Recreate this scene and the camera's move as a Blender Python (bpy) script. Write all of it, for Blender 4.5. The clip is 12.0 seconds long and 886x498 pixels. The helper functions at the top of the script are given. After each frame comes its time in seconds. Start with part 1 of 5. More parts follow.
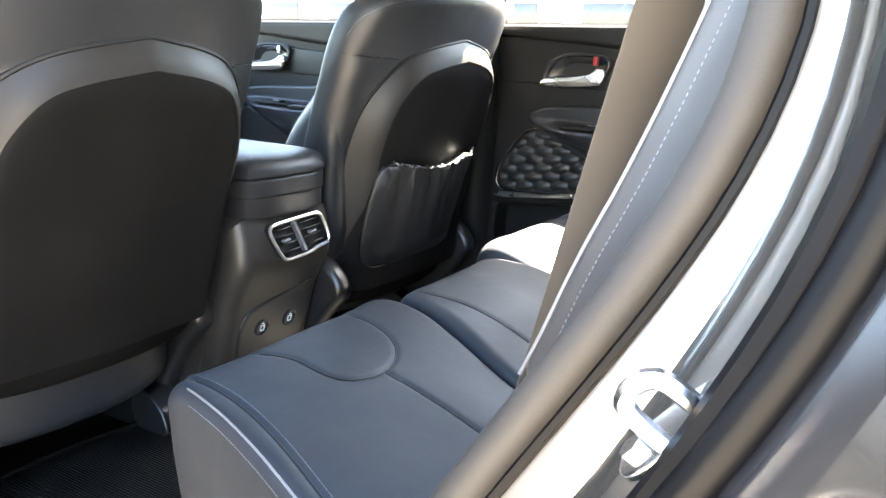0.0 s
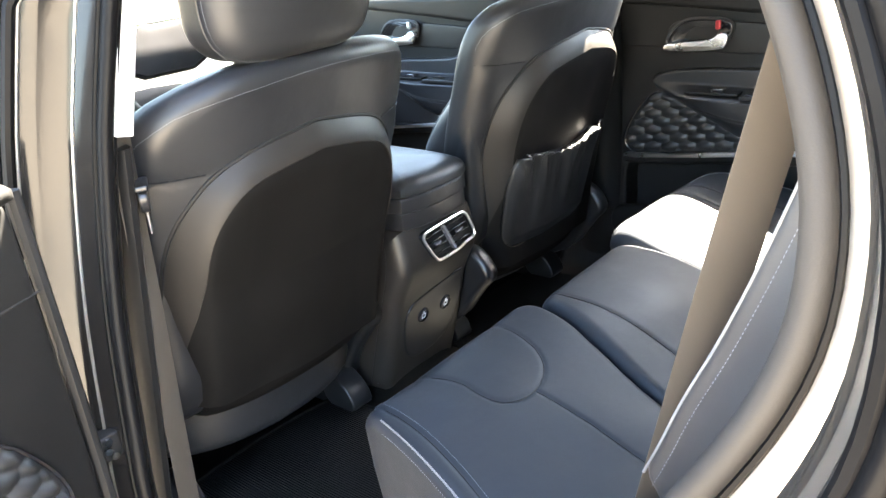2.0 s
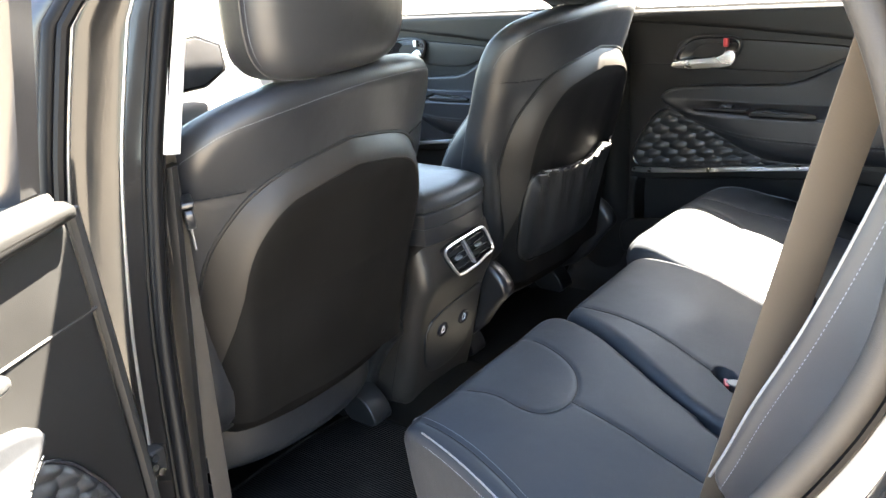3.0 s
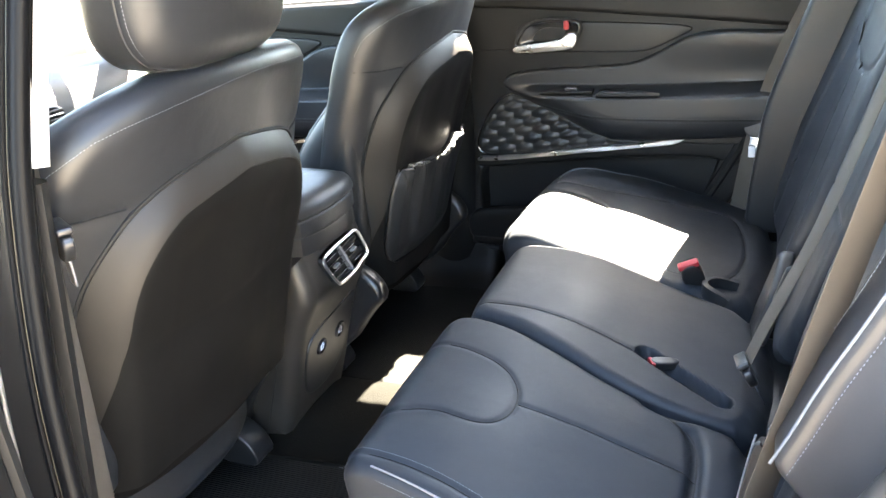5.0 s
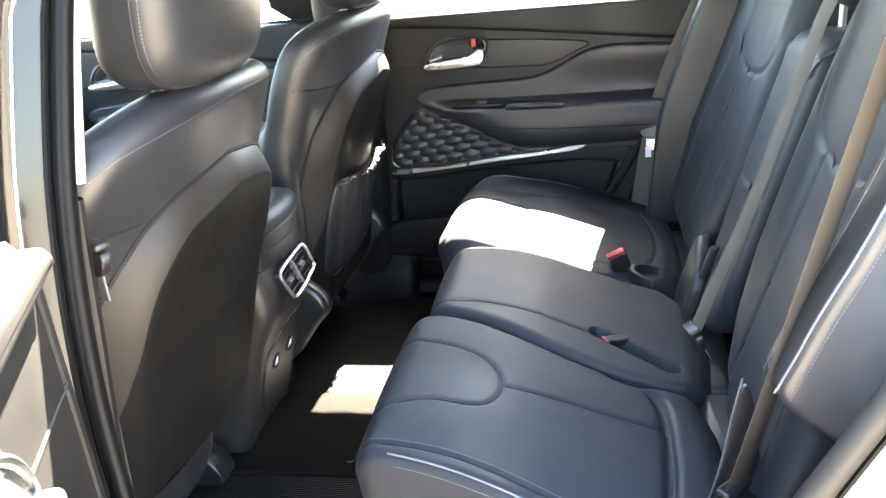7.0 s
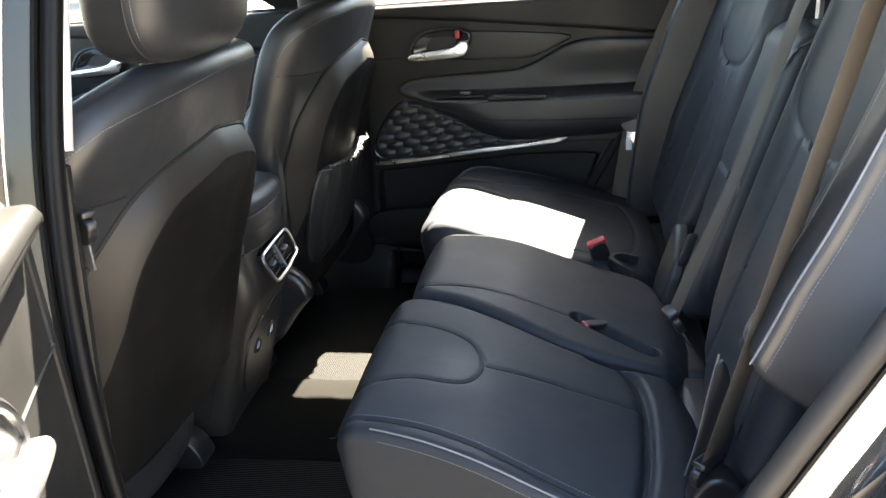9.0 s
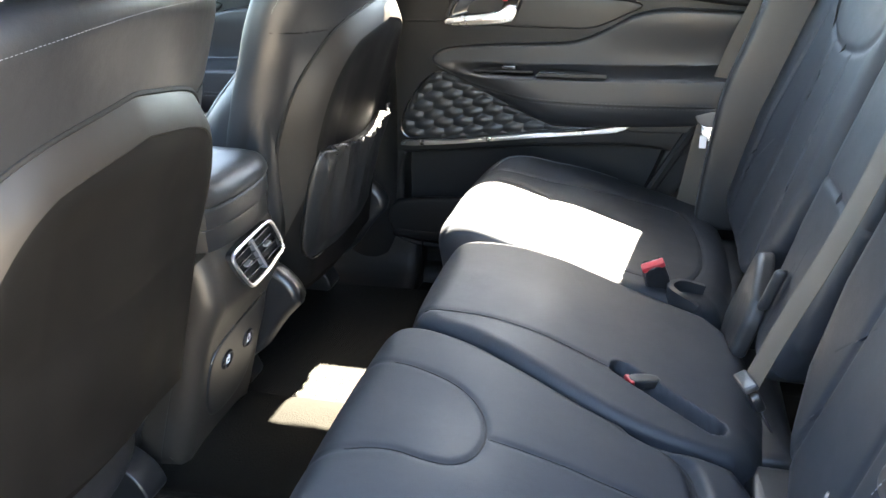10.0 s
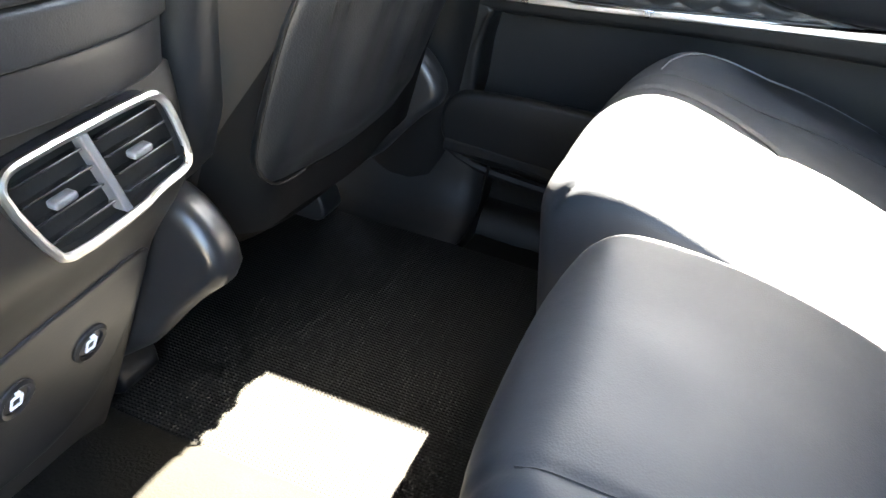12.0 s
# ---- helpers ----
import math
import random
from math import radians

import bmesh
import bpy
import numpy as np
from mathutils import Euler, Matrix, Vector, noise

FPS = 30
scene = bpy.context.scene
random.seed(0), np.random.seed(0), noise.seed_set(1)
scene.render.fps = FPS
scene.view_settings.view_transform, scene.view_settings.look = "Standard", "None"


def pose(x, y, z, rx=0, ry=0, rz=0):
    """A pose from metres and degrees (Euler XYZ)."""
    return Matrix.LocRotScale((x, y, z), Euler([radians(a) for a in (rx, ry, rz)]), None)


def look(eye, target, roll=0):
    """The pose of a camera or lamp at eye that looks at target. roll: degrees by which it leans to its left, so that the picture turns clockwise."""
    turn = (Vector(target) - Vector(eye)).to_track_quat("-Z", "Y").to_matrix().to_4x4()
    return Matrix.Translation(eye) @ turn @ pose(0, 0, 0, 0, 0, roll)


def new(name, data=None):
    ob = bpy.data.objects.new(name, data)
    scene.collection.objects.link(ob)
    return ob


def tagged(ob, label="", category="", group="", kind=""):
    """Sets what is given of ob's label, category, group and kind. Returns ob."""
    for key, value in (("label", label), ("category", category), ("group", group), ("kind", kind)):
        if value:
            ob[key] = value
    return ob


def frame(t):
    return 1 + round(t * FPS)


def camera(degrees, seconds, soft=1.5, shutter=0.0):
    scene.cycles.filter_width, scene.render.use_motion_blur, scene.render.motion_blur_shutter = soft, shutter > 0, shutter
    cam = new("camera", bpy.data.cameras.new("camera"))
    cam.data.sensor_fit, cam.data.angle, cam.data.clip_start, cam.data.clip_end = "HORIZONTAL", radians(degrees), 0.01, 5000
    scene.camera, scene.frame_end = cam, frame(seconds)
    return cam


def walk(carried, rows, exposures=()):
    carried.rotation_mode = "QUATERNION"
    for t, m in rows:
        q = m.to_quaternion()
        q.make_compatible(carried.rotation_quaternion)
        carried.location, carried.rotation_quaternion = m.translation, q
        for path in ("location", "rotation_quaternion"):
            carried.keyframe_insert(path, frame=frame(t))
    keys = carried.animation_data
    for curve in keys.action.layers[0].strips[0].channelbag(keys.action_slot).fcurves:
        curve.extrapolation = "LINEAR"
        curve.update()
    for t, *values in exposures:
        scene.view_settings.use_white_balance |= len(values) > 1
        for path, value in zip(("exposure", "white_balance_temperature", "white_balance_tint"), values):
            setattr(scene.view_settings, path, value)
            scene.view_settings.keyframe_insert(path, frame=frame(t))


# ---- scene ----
cam = camera(57.2, 12.0)
PATH = [
    (0, (-1.071, -0.542, 1.176), (0.583, 0.472, 0.691), 1.8),
    (0.5, (-1.074, -0.548, 1.244), (0.505, 0.524, 0.646), 0.9),
    (1, (-1.095, -0.592, 1.355), (0.354, 0.577, 0.625), -2.7),
    (1.5, (-1.119, -0.602, 1.397), (0.274, 0.622, 0.645), -4.6),
    (2, (-1.149, -0.599, 1.428), (0.231, 0.644, 0.685), -6.0),
    (2.5, (-1.186, -0.59, 1.447), (0.21, 0.654, 0.736), -6.0),
    (2.7, (-1.2, -0.577, 1.445), (0.202, 0.662, 0.736), -5.9),
    (4.3, (-1.227, -0.371, 1.413), (0.39, 0.546, 0.675), -6.4),
    (4.5, (-1.222, -0.34, 1.414), (0.426, 0.515, 0.67), -6.1),
    (5, (-1.22, -0.311, 1.411), (0.479, 0.428, 0.658), -5.6),
    (5.5, (-1.213, -0.296, 1.413), (0.515, 0.373, 0.66), -6.0),
    (6, (-1.234, -0.257, 1.416), (0.526, 0.326, 0.666), -6.3),
    (6.5, (-1.286, -0.2, 1.425), (0.508, 0.267, 0.677), -6.2),
    (7, (-1.354, -0.162, 1.425), (0.465, 0.232, 0.693), -5.5),
    (9, (-1.378, -0.159, 1.401), (0.451, 0.186, 0.67), -4.3),
    (9.5, (-1.221, -0.185, 1.388), (0.585, 0.226, 0.634), -2.8),
    (10, (-1.056, -0.16, 1.341), (0.72, 0.312, 0.552), -1.7),
    (10.5, (-0.819, -0.08, 1.315), (0.958, 0.36, 0.51), -0.0),
    (11, (-0.638, -0.012, 1.252), (1.137, 0.375, 0.416), 2.7),
    (11.5, (-0.51, 0.04, 1.191), (1.238, 0.442, 0.307), 5.0),
    (12, (-0.344, 0.101, 1.081), (1.298, 0.583, 0.045), 8.8),
]
EXPOSURES = [(0, 6.42, 7180, 10), (0.5, 5.98, 7180, 10), (1, 5.99, 7180, 10), (1.5, 6.4, 7180, 10), (2.5, 6.25, 7180, 10), (4.5, 6.07, 7320, 10), (5, 6.54, 7320, 10), (5.5, 6.41, 7320, 10), (6.5, 6.79, 7320, 10), (7, 6.57, 7320, 10), (9, 5.37, 7320, 10), (9.5, 5.85, 7320, 10), (10, 6.61, 7320, 10), (10.5, 6.79, 7180, 10), (11, 7.34, 7180, 10), (11.5, 7.4, 7180, 10), (12, 7.08, 7180, 10)]
walk(cam, [(t, look(eye, target, roll)) for t, eye, target, roll in PATH], EXPOSURES)

# ---- light ----
SUN_TO = Vector((0.60, -0.20, 1.0)).normalized()
world = bpy.data.worlds.new("world")
scene.world = world
world.use_nodes = True
sky = world.node_tree.nodes.new("ShaderNodeTexSky")
sky.sky_type, sky.sun_disc = "NISHITA", False
sky.sun_elevation = math.asin(SUN_TO.z)
sky.sun_rotation = math.atan2(SUN_TO.x, SUN_TO.y)
sky.dust_density, sky.air_density, sky.ozone_density = 1.5, 1.0, 0.6
world.node_tree.nodes["Background"].inputs[1].default_value = 0.053
world.node_tree.links.new(sky.outputs[0], world.node_tree.nodes["Background"].inputs[0])
sun = new("sun", bpy.data.lights.new("sun", "SUN"))
sun.data.energy, sun.data.angle, sun.data.color = 5.0, radians(0.55), (1.0, 0.95, 0.86)
sun.matrix_world = look(SUN_TO * 20, (0, 0, 0))


# ---- materials ----
def material(name, colour, rough=0.5, metal=0.0, grain=0.0, grain_size=0.002, stain=0.0, stain_size=0.12, coat=0.0, spec=0.5, voronoi=False, rough_var=0.08, lump=0.0):
    """Principled surface with a fine relief and a slow change of tone and gloss. Sizes in metres."""
    m = bpy.data.materials.new(name)
    m.use_nodes = True
    nt = m.node_tree
    b = nt.nodes["Principled BSDF"]
    b.inputs["Base Color"].default_value = (*colour, 1)
    b.inputs["Roughness"].default_value = rough
    b.inputs["Metallic"].default_value = metal
    b.inputs["Specular IOR Level"].default_value = spec
    b.inputs["Coat Weight"].default_value = coat
    b.inputs["Coat Roughness"].default_value = 0.04
    co = nt.nodes.new("ShaderNodeTexCoord")
    if stain:
        big = nt.nodes.new("ShaderNodeTexNoise")
        big.inputs["Scale"].default_value, big.inputs["Detail"].default_value = 1 / stain_size, 5
        nt.links.new(co.outputs["Object"], big.inputs["Vector"])
        ramp = nt.nodes.new("ShaderNodeMapRange")
        ramp.inputs[1].default_value, ramp.inputs[2].default_value = 0.3, 0.7
        ramp.inputs[3].default_value, ramp.inputs[4].default_value = 1 - stain, 1 + stain
        nt.links.new(big.outputs["Fac"], ramp.inputs[0])
        mul = nt.nodes.new("ShaderNodeVectorMath")
        mul.operation = "SCALE"
        mul.inputs[0].default_value = colour
        nt.links.new(ramp.outputs[0], mul.inputs["Scale"])
        nt.links.new(mul.outputs[0], b.inputs["Base Color"])
        rr = nt.nodes.new("ShaderNodeMapRange")
        rr.inputs[1].default_value, rr.inputs[2].default_value = 0.3, 0.7
        rr.inputs[3].default_value, rr.inputs[4].default_value = max(rough - rough_var, 0.02), min(rough + rough_var, 1)
        nt.links.new(big.outputs["Fac"], rr.inputs[0])
        nt.links.new(rr.outputs[0], b.inputs["Roughness"])
    if grain:
        fine = nt.nodes.new("ShaderNodeTexVoronoi" if voronoi else "ShaderNodeTexNoise")
        fine.inputs["Scale"].default_value = 1 / grain_size
        if not voronoi:
            fine.inputs["Detail"].default_value = 3
        nt.links.new(co.outputs["Object"], fine.inputs["Vector"])
        bump = nt.nodes.new("ShaderNodeBump")
        bump.inputs["Strength"].default_value, bump.inputs["Distance"].default_value = grain, grain_size * 0.4
        nt.links.new(fine.outputs["Distance" if voronoi else "Fac"], bump.inputs["Height"])
        nt.links.new(bump.outputs[0], b.inputs["Normal"])
        if lump:
            slow = nt.nodes.new("ShaderNodeTexNoise")
            slow.inputs["Scale"].default_value, slow.inputs["Detail"].default_value = 22, 3
            nt.links.new(co.outputs["Object"], slow.inputs["Vector"])
            wave = nt.nodes.new("ShaderNodeBump")
            wave.inputs["Strength"].default_value, wave.inputs["Distance"].default_value = lump, 0.006
            nt.links.new(slow.outputs["Fac"], wave.inputs["Height"])
            nt.links.new(wave.outputs[0], bump.inputs["Normal"])
    return m


LEATHER = material("leather", (0.0130, 0.0138, 0.0155), 0.42, spec=0.42, grain=0.16, grain_size=0.0013, stain=0.12, voronoi=True, lump=0.2)
LEATHER_TOP = material("leather_perforated", (0.0160, 0.0188, 0.0235), 0.57, spec=0.36, grain=0.15, grain_size=0.0014, stain=0.1, voronoi=True, lump=0.13)
PLASTIC = material("plastic", (0.0074, 0.0073, 0.0072), 0.48, spec=0.22, grain=0.3, grain_size=0.0012, stain=0.1)
# Back panel plastic in two tones: a shaded face and a lit rim.
PLASTIC_BACK = material("back_panel_plastic", (0.0060, 0.0058, 0.0057), 0.56, spec=0.06, grain=0.3, grain_size=0.0012, stain=0.1)
PLASTIC_LIT = material("back_plastic_lit", (0.0152, 0.0134, 0.0117), 0.50, spec=0.30, grain=0.2, grain_size=0.0012, stain=0.08)
PLASTIC_CONSOLE = material("console_plastic", (0.0230, 0.0200, 0.0175), 0.42, spec=0.4, grain=0.12, grain_size=0.0012, stain=0.1)
PLASTIC_SMOOTH = material("plastic_smooth", (0.014, 0.014, 0.015), 0.36, grain=0.08, grain_size=0.003, stain=0.1)
GLOSS = material("plastic_gloss", (0.012, 0.012, 0.013), 0.2, stain=0.2)
TRIM = material("pillar_trim", (0.025, 0.0215, 0.018), 0.6, spec=0.3, grain=0.3, grain_size=0.0012, stain=0.08)
HEADLINER = material("headliner", (0.20, 0.19, 0.18), 0.9, grain=0.5, grain_size=0.002, stain=0.05)
CARPET = material("carpet", (0.0046, 0.0044, 0.0037), 0.95, grain=1.0, grain_size=0.003, stain=0.25, spec=0.05)
RUBBER = material("rubber", (0.008, 0.008, 0.008), 0.6, spec=0.25, grain=0.15, grain_size=0.002, stain=0.2)
SEAL = material("seal_rubber", (0.0035, 0.0035, 0.0038), 0.4, spec=0.08, grain=0.1, grain_size=0.002, stain=0.2)
MAT = material("rubber_mat", (0.0058, 0.0057, 0.0051), 0.7, spec=0.08, grain=0.3, grain_size=0.0025, stain=0.3)
BELT = material("webbing", (0.056, 0.047, 0.037), 0.7, grain=0.6, grain_size=0.0012, stain=0.06, spec=0.35)
PILLAR_LIGHT = material("light_pillar_trim", (0.62, 0.61, 0.58), 0.7, grain=0.3, grain_size=0.0015, stain=0.04)
TAB = material("vent_tab", (0.10, 0.10, 0.105), 0.35, stain=0.1)
STITCH = material("thread", (0.17, 0.18, 0.20), 0.7)
STITCH_DARK = material("dark_thread", (0.06, 0.061, 0.064), 0.6)
PIPING = material("piping", (0.15, 0.153, 0.158), 0.4)
CHROME = material("satin_chrome", (0.86, 0.86, 0.86), 0.3, metal=1.0, stain=0.04)
STEEL = material("steel", (0.62, 0.64, 0.66), 0.22, metal=1.0, stain=0.1)
RED = material("red_button", (0.36, 0.02, 0.026), 0.4)
WHITE = material("white_print", (0.7, 0.7, 0.7), 0.6)
# One body paint in three tones, light and shade mixed into the colours.
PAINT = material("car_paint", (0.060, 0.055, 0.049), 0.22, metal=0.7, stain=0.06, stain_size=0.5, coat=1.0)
PAINT_LIT = material("car_paint_lit", (0.42, 0.385, 0.34), 0.40, metal=0.85, stain=0.06, stain_size=0.3)
PAINT_SHADED = material("car_paint_shaded", (0.0085, 0.0078, 0.0072), 0.18, spec=0.26, stain=0.1, coat=0.12)
# Warm ground tone chosen for the light it bounces into the cabin.
ASPHALT = material("asphalt", (0.205, 0.179, 0.147), 0.9, grain=0.8, grain_size=0.012, stain=0.18, stain_size=1.5)
LABEL = material("label_film", (0.012, 0.012, 0.013), 0.3)
SCREEN = material("screen_glass", (0.03, 0.03, 0.032), 0.12, stain=0.2)
WALL = material("render_wall", (0.62, 0.58, 0.50), 0.9, grain=0.4, grain_size=0.02, stain=0.1, stain_size=1.0)


def glass_material(name="glass", tint=(0.86, 0.91, 0.88)):
    m = bpy.data.materials.new(name)
    m.use_nodes = True
    nt = m.node_tree
    nt.nodes.clear()
    out = nt.nodes.new("ShaderNodeOutputMaterial")
    mix, clear, gloss, fres = (nt.nodes.new("ShaderNode" + k) for k in ("MixShader", "BsdfTransparent", "BsdfGlossy", "Fresnel"))
    clear.inputs[0].default_value = (*tint, 1)
    gloss.inputs["Roughness"].default_value = 0.01
    fres.inputs["IOR"].default_value = 1.45
    nt.links.new(fres.outputs[0], mix.inputs[0])
    nt.links.new(clear.outputs[0], mix.inputs[1])
    nt.links.new(gloss.outputs[0], mix.inputs[2])
    nt.links.new(mix.outputs[0], out.inputs[0])
    return m


GLASS = glass_material()
DIM_GLASS = glass_material("dim_glass", (0.10, 0.11, 0.11))


# ---- building tools ----
def thing(name, base, label="", category="", group="", kind=""):
    """An Empty at base that parents the parts of one thing."""
    e = new(name)
    e.empty_display_size = 0.05
    e.location = base
    return tagged(e, label, category, group, kind)


def mesh_of(name, verts, faces, mat, smooth=True, angle=40):
    me = bpy.data.meshes.new(name)
    me.from_pydata([tuple(map(float, v)) for v in verts], [], [tuple(map(int, f)) for f in faces])
    me.materials.append(mat)
    if smooth:
        me.polygons.foreach_set("use_smooth", [True] * len(me.polygons))
        me.set_sharp_from_angle(angle=radians(angle))
    me.update()
    return me


def part(name, geo, mat, parent=None, label="", smooth=True, angle=40, flip=False):
    """Links (verts, faces) in world places as one mesh object under a thing or a part."""
    verts, faces = geo
    if flip:
        faces = [tuple(reversed(f)) for f in faces]
    ob = new(name, mesh_of(name, verts, faces, mat, smooth, angle))
    if parent is not None:
        ob.parent = parent
        if parent.type == "EMPTY":
            ob.matrix_parent_inverse = Matrix.Translation(-Vector(parent.location))
    return tagged(ob, label)


def resample(p, n, closed=True):
    p = np.asarray(p, float)
    q = np.vstack([p, p[:1]]) if closed else p
    d = np.r_[0, np.cumsum(np.linalg.norm(np.diff(q, axis=0), axis=1))]
    s = np.linspace(0, d[-1], n + 1)[:-1] if closed else np.linspace(0, d[-1], n)
    return np.stack([np.interp(s, d, q[:, k]) for k in range(q.shape[1])], 1)


def chaikin(p, times=3, closed=True):
    p = np.asarray(p, float)
    for _ in range(times):
        q = np.roll(p, -1, 0) if closed else p[1:]
        a = p if closed else p[:-1]
        m = np.stack([a * 0.75 + q * 0.25, a * 0.25 + q * 0.75], 1).reshape(-1, p.shape[1])
        p = m if closed else np.vstack([p[:1], m, p[-1:]])
    return p


def outline(pts, n=96, times=3):
    """A closed outline with its corners cut round, run counter-clockwise, in n even steps."""
    p = chaikin(pts, times)
    if np.sum(p[:, 0] * np.roll(p[:, 1], -1) - np.roll(p[:, 0], -1) * p[:, 1]) < 0:
        p = p[::-1]
    return resample(p, n)


def path(pts, n=40, times=3):
    return resample(chaikin(pts, times, False), n, False)


def puff(o, lo, hi, r_lo=0.01, r_hi=0.01, bulge_lo=0.0, bulge_hi=0.0, arcs=5, caps=10, flat=1.0, blur=0):
    """The outline o (n x 2) drawn out from lo to hi along a third axis, both rims rounded by r (one or one for each point), both
    ends filled and swollen by bulge. Returns verts (a, b, c) and faces."""
    n = len(o)
    t = np.roll(o, -1, 0) - np.roll(o, 1, 0)
    t /= np.linalg.norm(t, axis=1)[:, None] + 1e-12
    inward = np.stack([-t[:, 1], t[:, 0]], 1)
    for _ in range(blur):
        inward = (np.roll(inward, 1, 0) + inward + np.roll(inward, -1, 0)) / 3
    rl, rh = np.broadcast_to(r_lo, n), np.broadcast_to(r_hi, n)
    rings = []
    cen = o.mean(0)
    for s in np.linspace(0, 1, caps + 1)[1:]:
        q = o + inward * rl[:, None]
        rings.append(np.c_[cen + (q - cen) * s, np.full(n, lo - bulge_lo * (1 - s * s))])
    for a in np.linspace(0, math.pi / 2, arcs + 1)[1:]:
        rings.append(np.c_[o + inward * (rl * (1 - math.sin(a)))[:, None], lo + flat * rl * (1 - math.cos(a))])
    span = np.linspace(0, 1, 5)[1:-1]
    for s in span:
        rings.append(np.c_[o, (lo + flat * rl) * (1 - s) + (hi - flat * rh) * s])
    for a in np.linspace(math.pi / 2, 0, arcs + 1):
        rings.append(np.c_[o + inward * (rh * (1 - math.sin(a)))[:, None], hi - flat * rh * (1 - math.cos(a))])
    for s in np.linspace(1, 0, caps + 1)[1:-1]:
        q = o + inward * rh[:, None]
        rings.append(np.c_[cen + (q - cen) * s, np.full(n, hi + bulge_hi * (1 - s * s))])
    v = np.vstack(rings + [[[*cen, lo - bulge_lo], [*cen, hi + bulge_hi]]])
    m = len(rings)
    f = []
    for i in range(m - 1):
        for j in range(n):
            k = (j + 1) % n
            f.append((i * n + j, i * n + k, (i + 1) * n + k, (i + 1) * n + j))
    for j in range(n):
        k = (j + 1) % n
        f.append((m * n, k, j))
        f.append((m * n + 1, (m - 1) * n + j, (m - 1) * n + k))
    return v, f


def axes(geo, order):
    """Renames the axes of a puff: order 'xyz' says which world axis each of a, b, c is."""
    v, f = geo
    out = np.empty_like(v)
    for i, a in enumerate(order):
        out[:, "xyz".index(a)] = v[:, i]
    if order in ("xzy", "yxz", "zyx"):
        f = [tuple(reversed(q)) for q in f]
    return out, f


def normals(v, f):
    n = np.zeros_like(v)
    quads, tris = np.array([q[:4] for q in f if len(q) > 3]), np.array([q for q in f if len(q) == 3])
    if len(quads):
        p = v[quads]
        c = np.cross(p[:, 2] - p[:, 0], p[:, 3] - p[:, 1])
        for k in range(4):
            np.add.at(n, quads[:, k], c)
    if len(tris):
        p = v[tris]
        c = np.cross(p[:, 1] - p[:, 0], p[:, 2] - p[:, 0])
        for k in range(3):
            np.add.at(n, tris[:, k], c)
    return n / (np.linalg.norm(n, axis=1)[:, None] + 1e-12)


def distance_to(p, line):
    line = np.asarray(line, float)
    best = np.full(len(p), 9.0)
    for a, b in zip(line[:-1], line[1:]):
        d = b - a
        s = np.clip(((p - a) @ d) / (d @ d + 1e-12), 0, 1)
        best = np.minimum(best, np.linalg.norm(p - (a + s[:, None] * d), axis=1))
    return best


def seams(geo, lines, plane="xy", facing=(0, 0, 1), depth=0.006, width=0.005, swell=0.006, reach=0.05, limit=0.25):
    """Sinks seams into a padded surface along lines given in a plane, and swells the padding between them."""
    v, f = geo
    v = v.copy()
    n = normals(v, f)
    cols = ["xyz".index(a) for a in plane]
    d = np.full(len(v), 9.0)
    for line in lines:
        d = np.minimum(d, distance_to(v[:, cols], line))
    w = np.clip((n @ np.asarray(facing, float) - limit) / 0.3, 0, 1)
    off = swell * (1 - np.exp(-d / reach)) - depth * np.exp(-(d / width) ** 2)
    v += n * (off * w)[:, None]
    return v, f


def tube(pts, r, n=8, closed=False):
    p = np.asarray(pts, float)
    m = len(p)
    t = np.roll(p, -1, 0) - np.roll(p, 1, 0) if closed else np.gradient(p, axis=0)
    t /= np.linalg.norm(t, axis=1)[:, None] + 1e-12
    up = np.array([0.12, 0.07, 1.0])
    rr = np.broadcast_to(r, m)
    v, f = [], []
    side = np.cross(t[0], up)
    for i in range(m):
        side = side - t[i] * (side @ t[i])
        side /= np.linalg.norm(side) + 1e-12
        top = np.cross(side, t[i])
        for j in range(n):
            a = 2 * math.pi * j / n
            v.append(p[i] + rr[i] * (side * math.cos(a) + top * math.sin(a)))
    for i in range(m if closed else m - 1):
        for j in range(n):
            a, b = i * n + j, i * n + (j + 1) % n
            c, d = ((i + 1) % m) * n + (j + 1) % n, ((i + 1) % m) * n + j
            f.append((a, b, c, d))
    if not closed:
        f += [tuple(range(n - 1, -1, -1)), tuple(range((m - 1) * n, m * n))]
    return np.array(v), f


def sweep(pts, section, up=(0, 0, 1), closed_section=True, ups=None):
    """A section (k x 2: across, out) carried along pts; up gives the out direction as near as it can."""
    p = np.asarray(pts, float)
    s = np.asarray(section, float)
    m, k = len(p), len(s)
    t = np.gradient(p, axis=0)
    t /= np.linalg.norm(t, axis=1)[:, None] + 1e-12
    v = []
    for i in range(m):
        u = np.asarray(up if ups is None else ups[i], float)
        u = u - t[i] * (u @ t[i])
        u /= np.linalg.norm(u) + 1e-12
        a = np.cross(t[i], u)
        v += [p[i] + a * q[0] + u * q[1] for q in s]
    f = []
    for i in range(m - 1):
        for j in range(k if closed_section else k - 1):
            b = (j + 1) % k
            f.append((i * k + j, i * k + b, (i + 1) * k + b, (i + 1) * k + j))
    if closed_section:
        f += [tuple(range(k - 1, -1, -1)), tuple(range((m - 1) * k, m * k))]
    return np.array(v), f


def join(*geos):
    v, f, n = [], [], 0
    for a, b in geos:
        v.append(np.asarray(a, float))
        f += [tuple(i + n for i in q) for q in b]
        n += len(a)
    return np.vstack(v), f


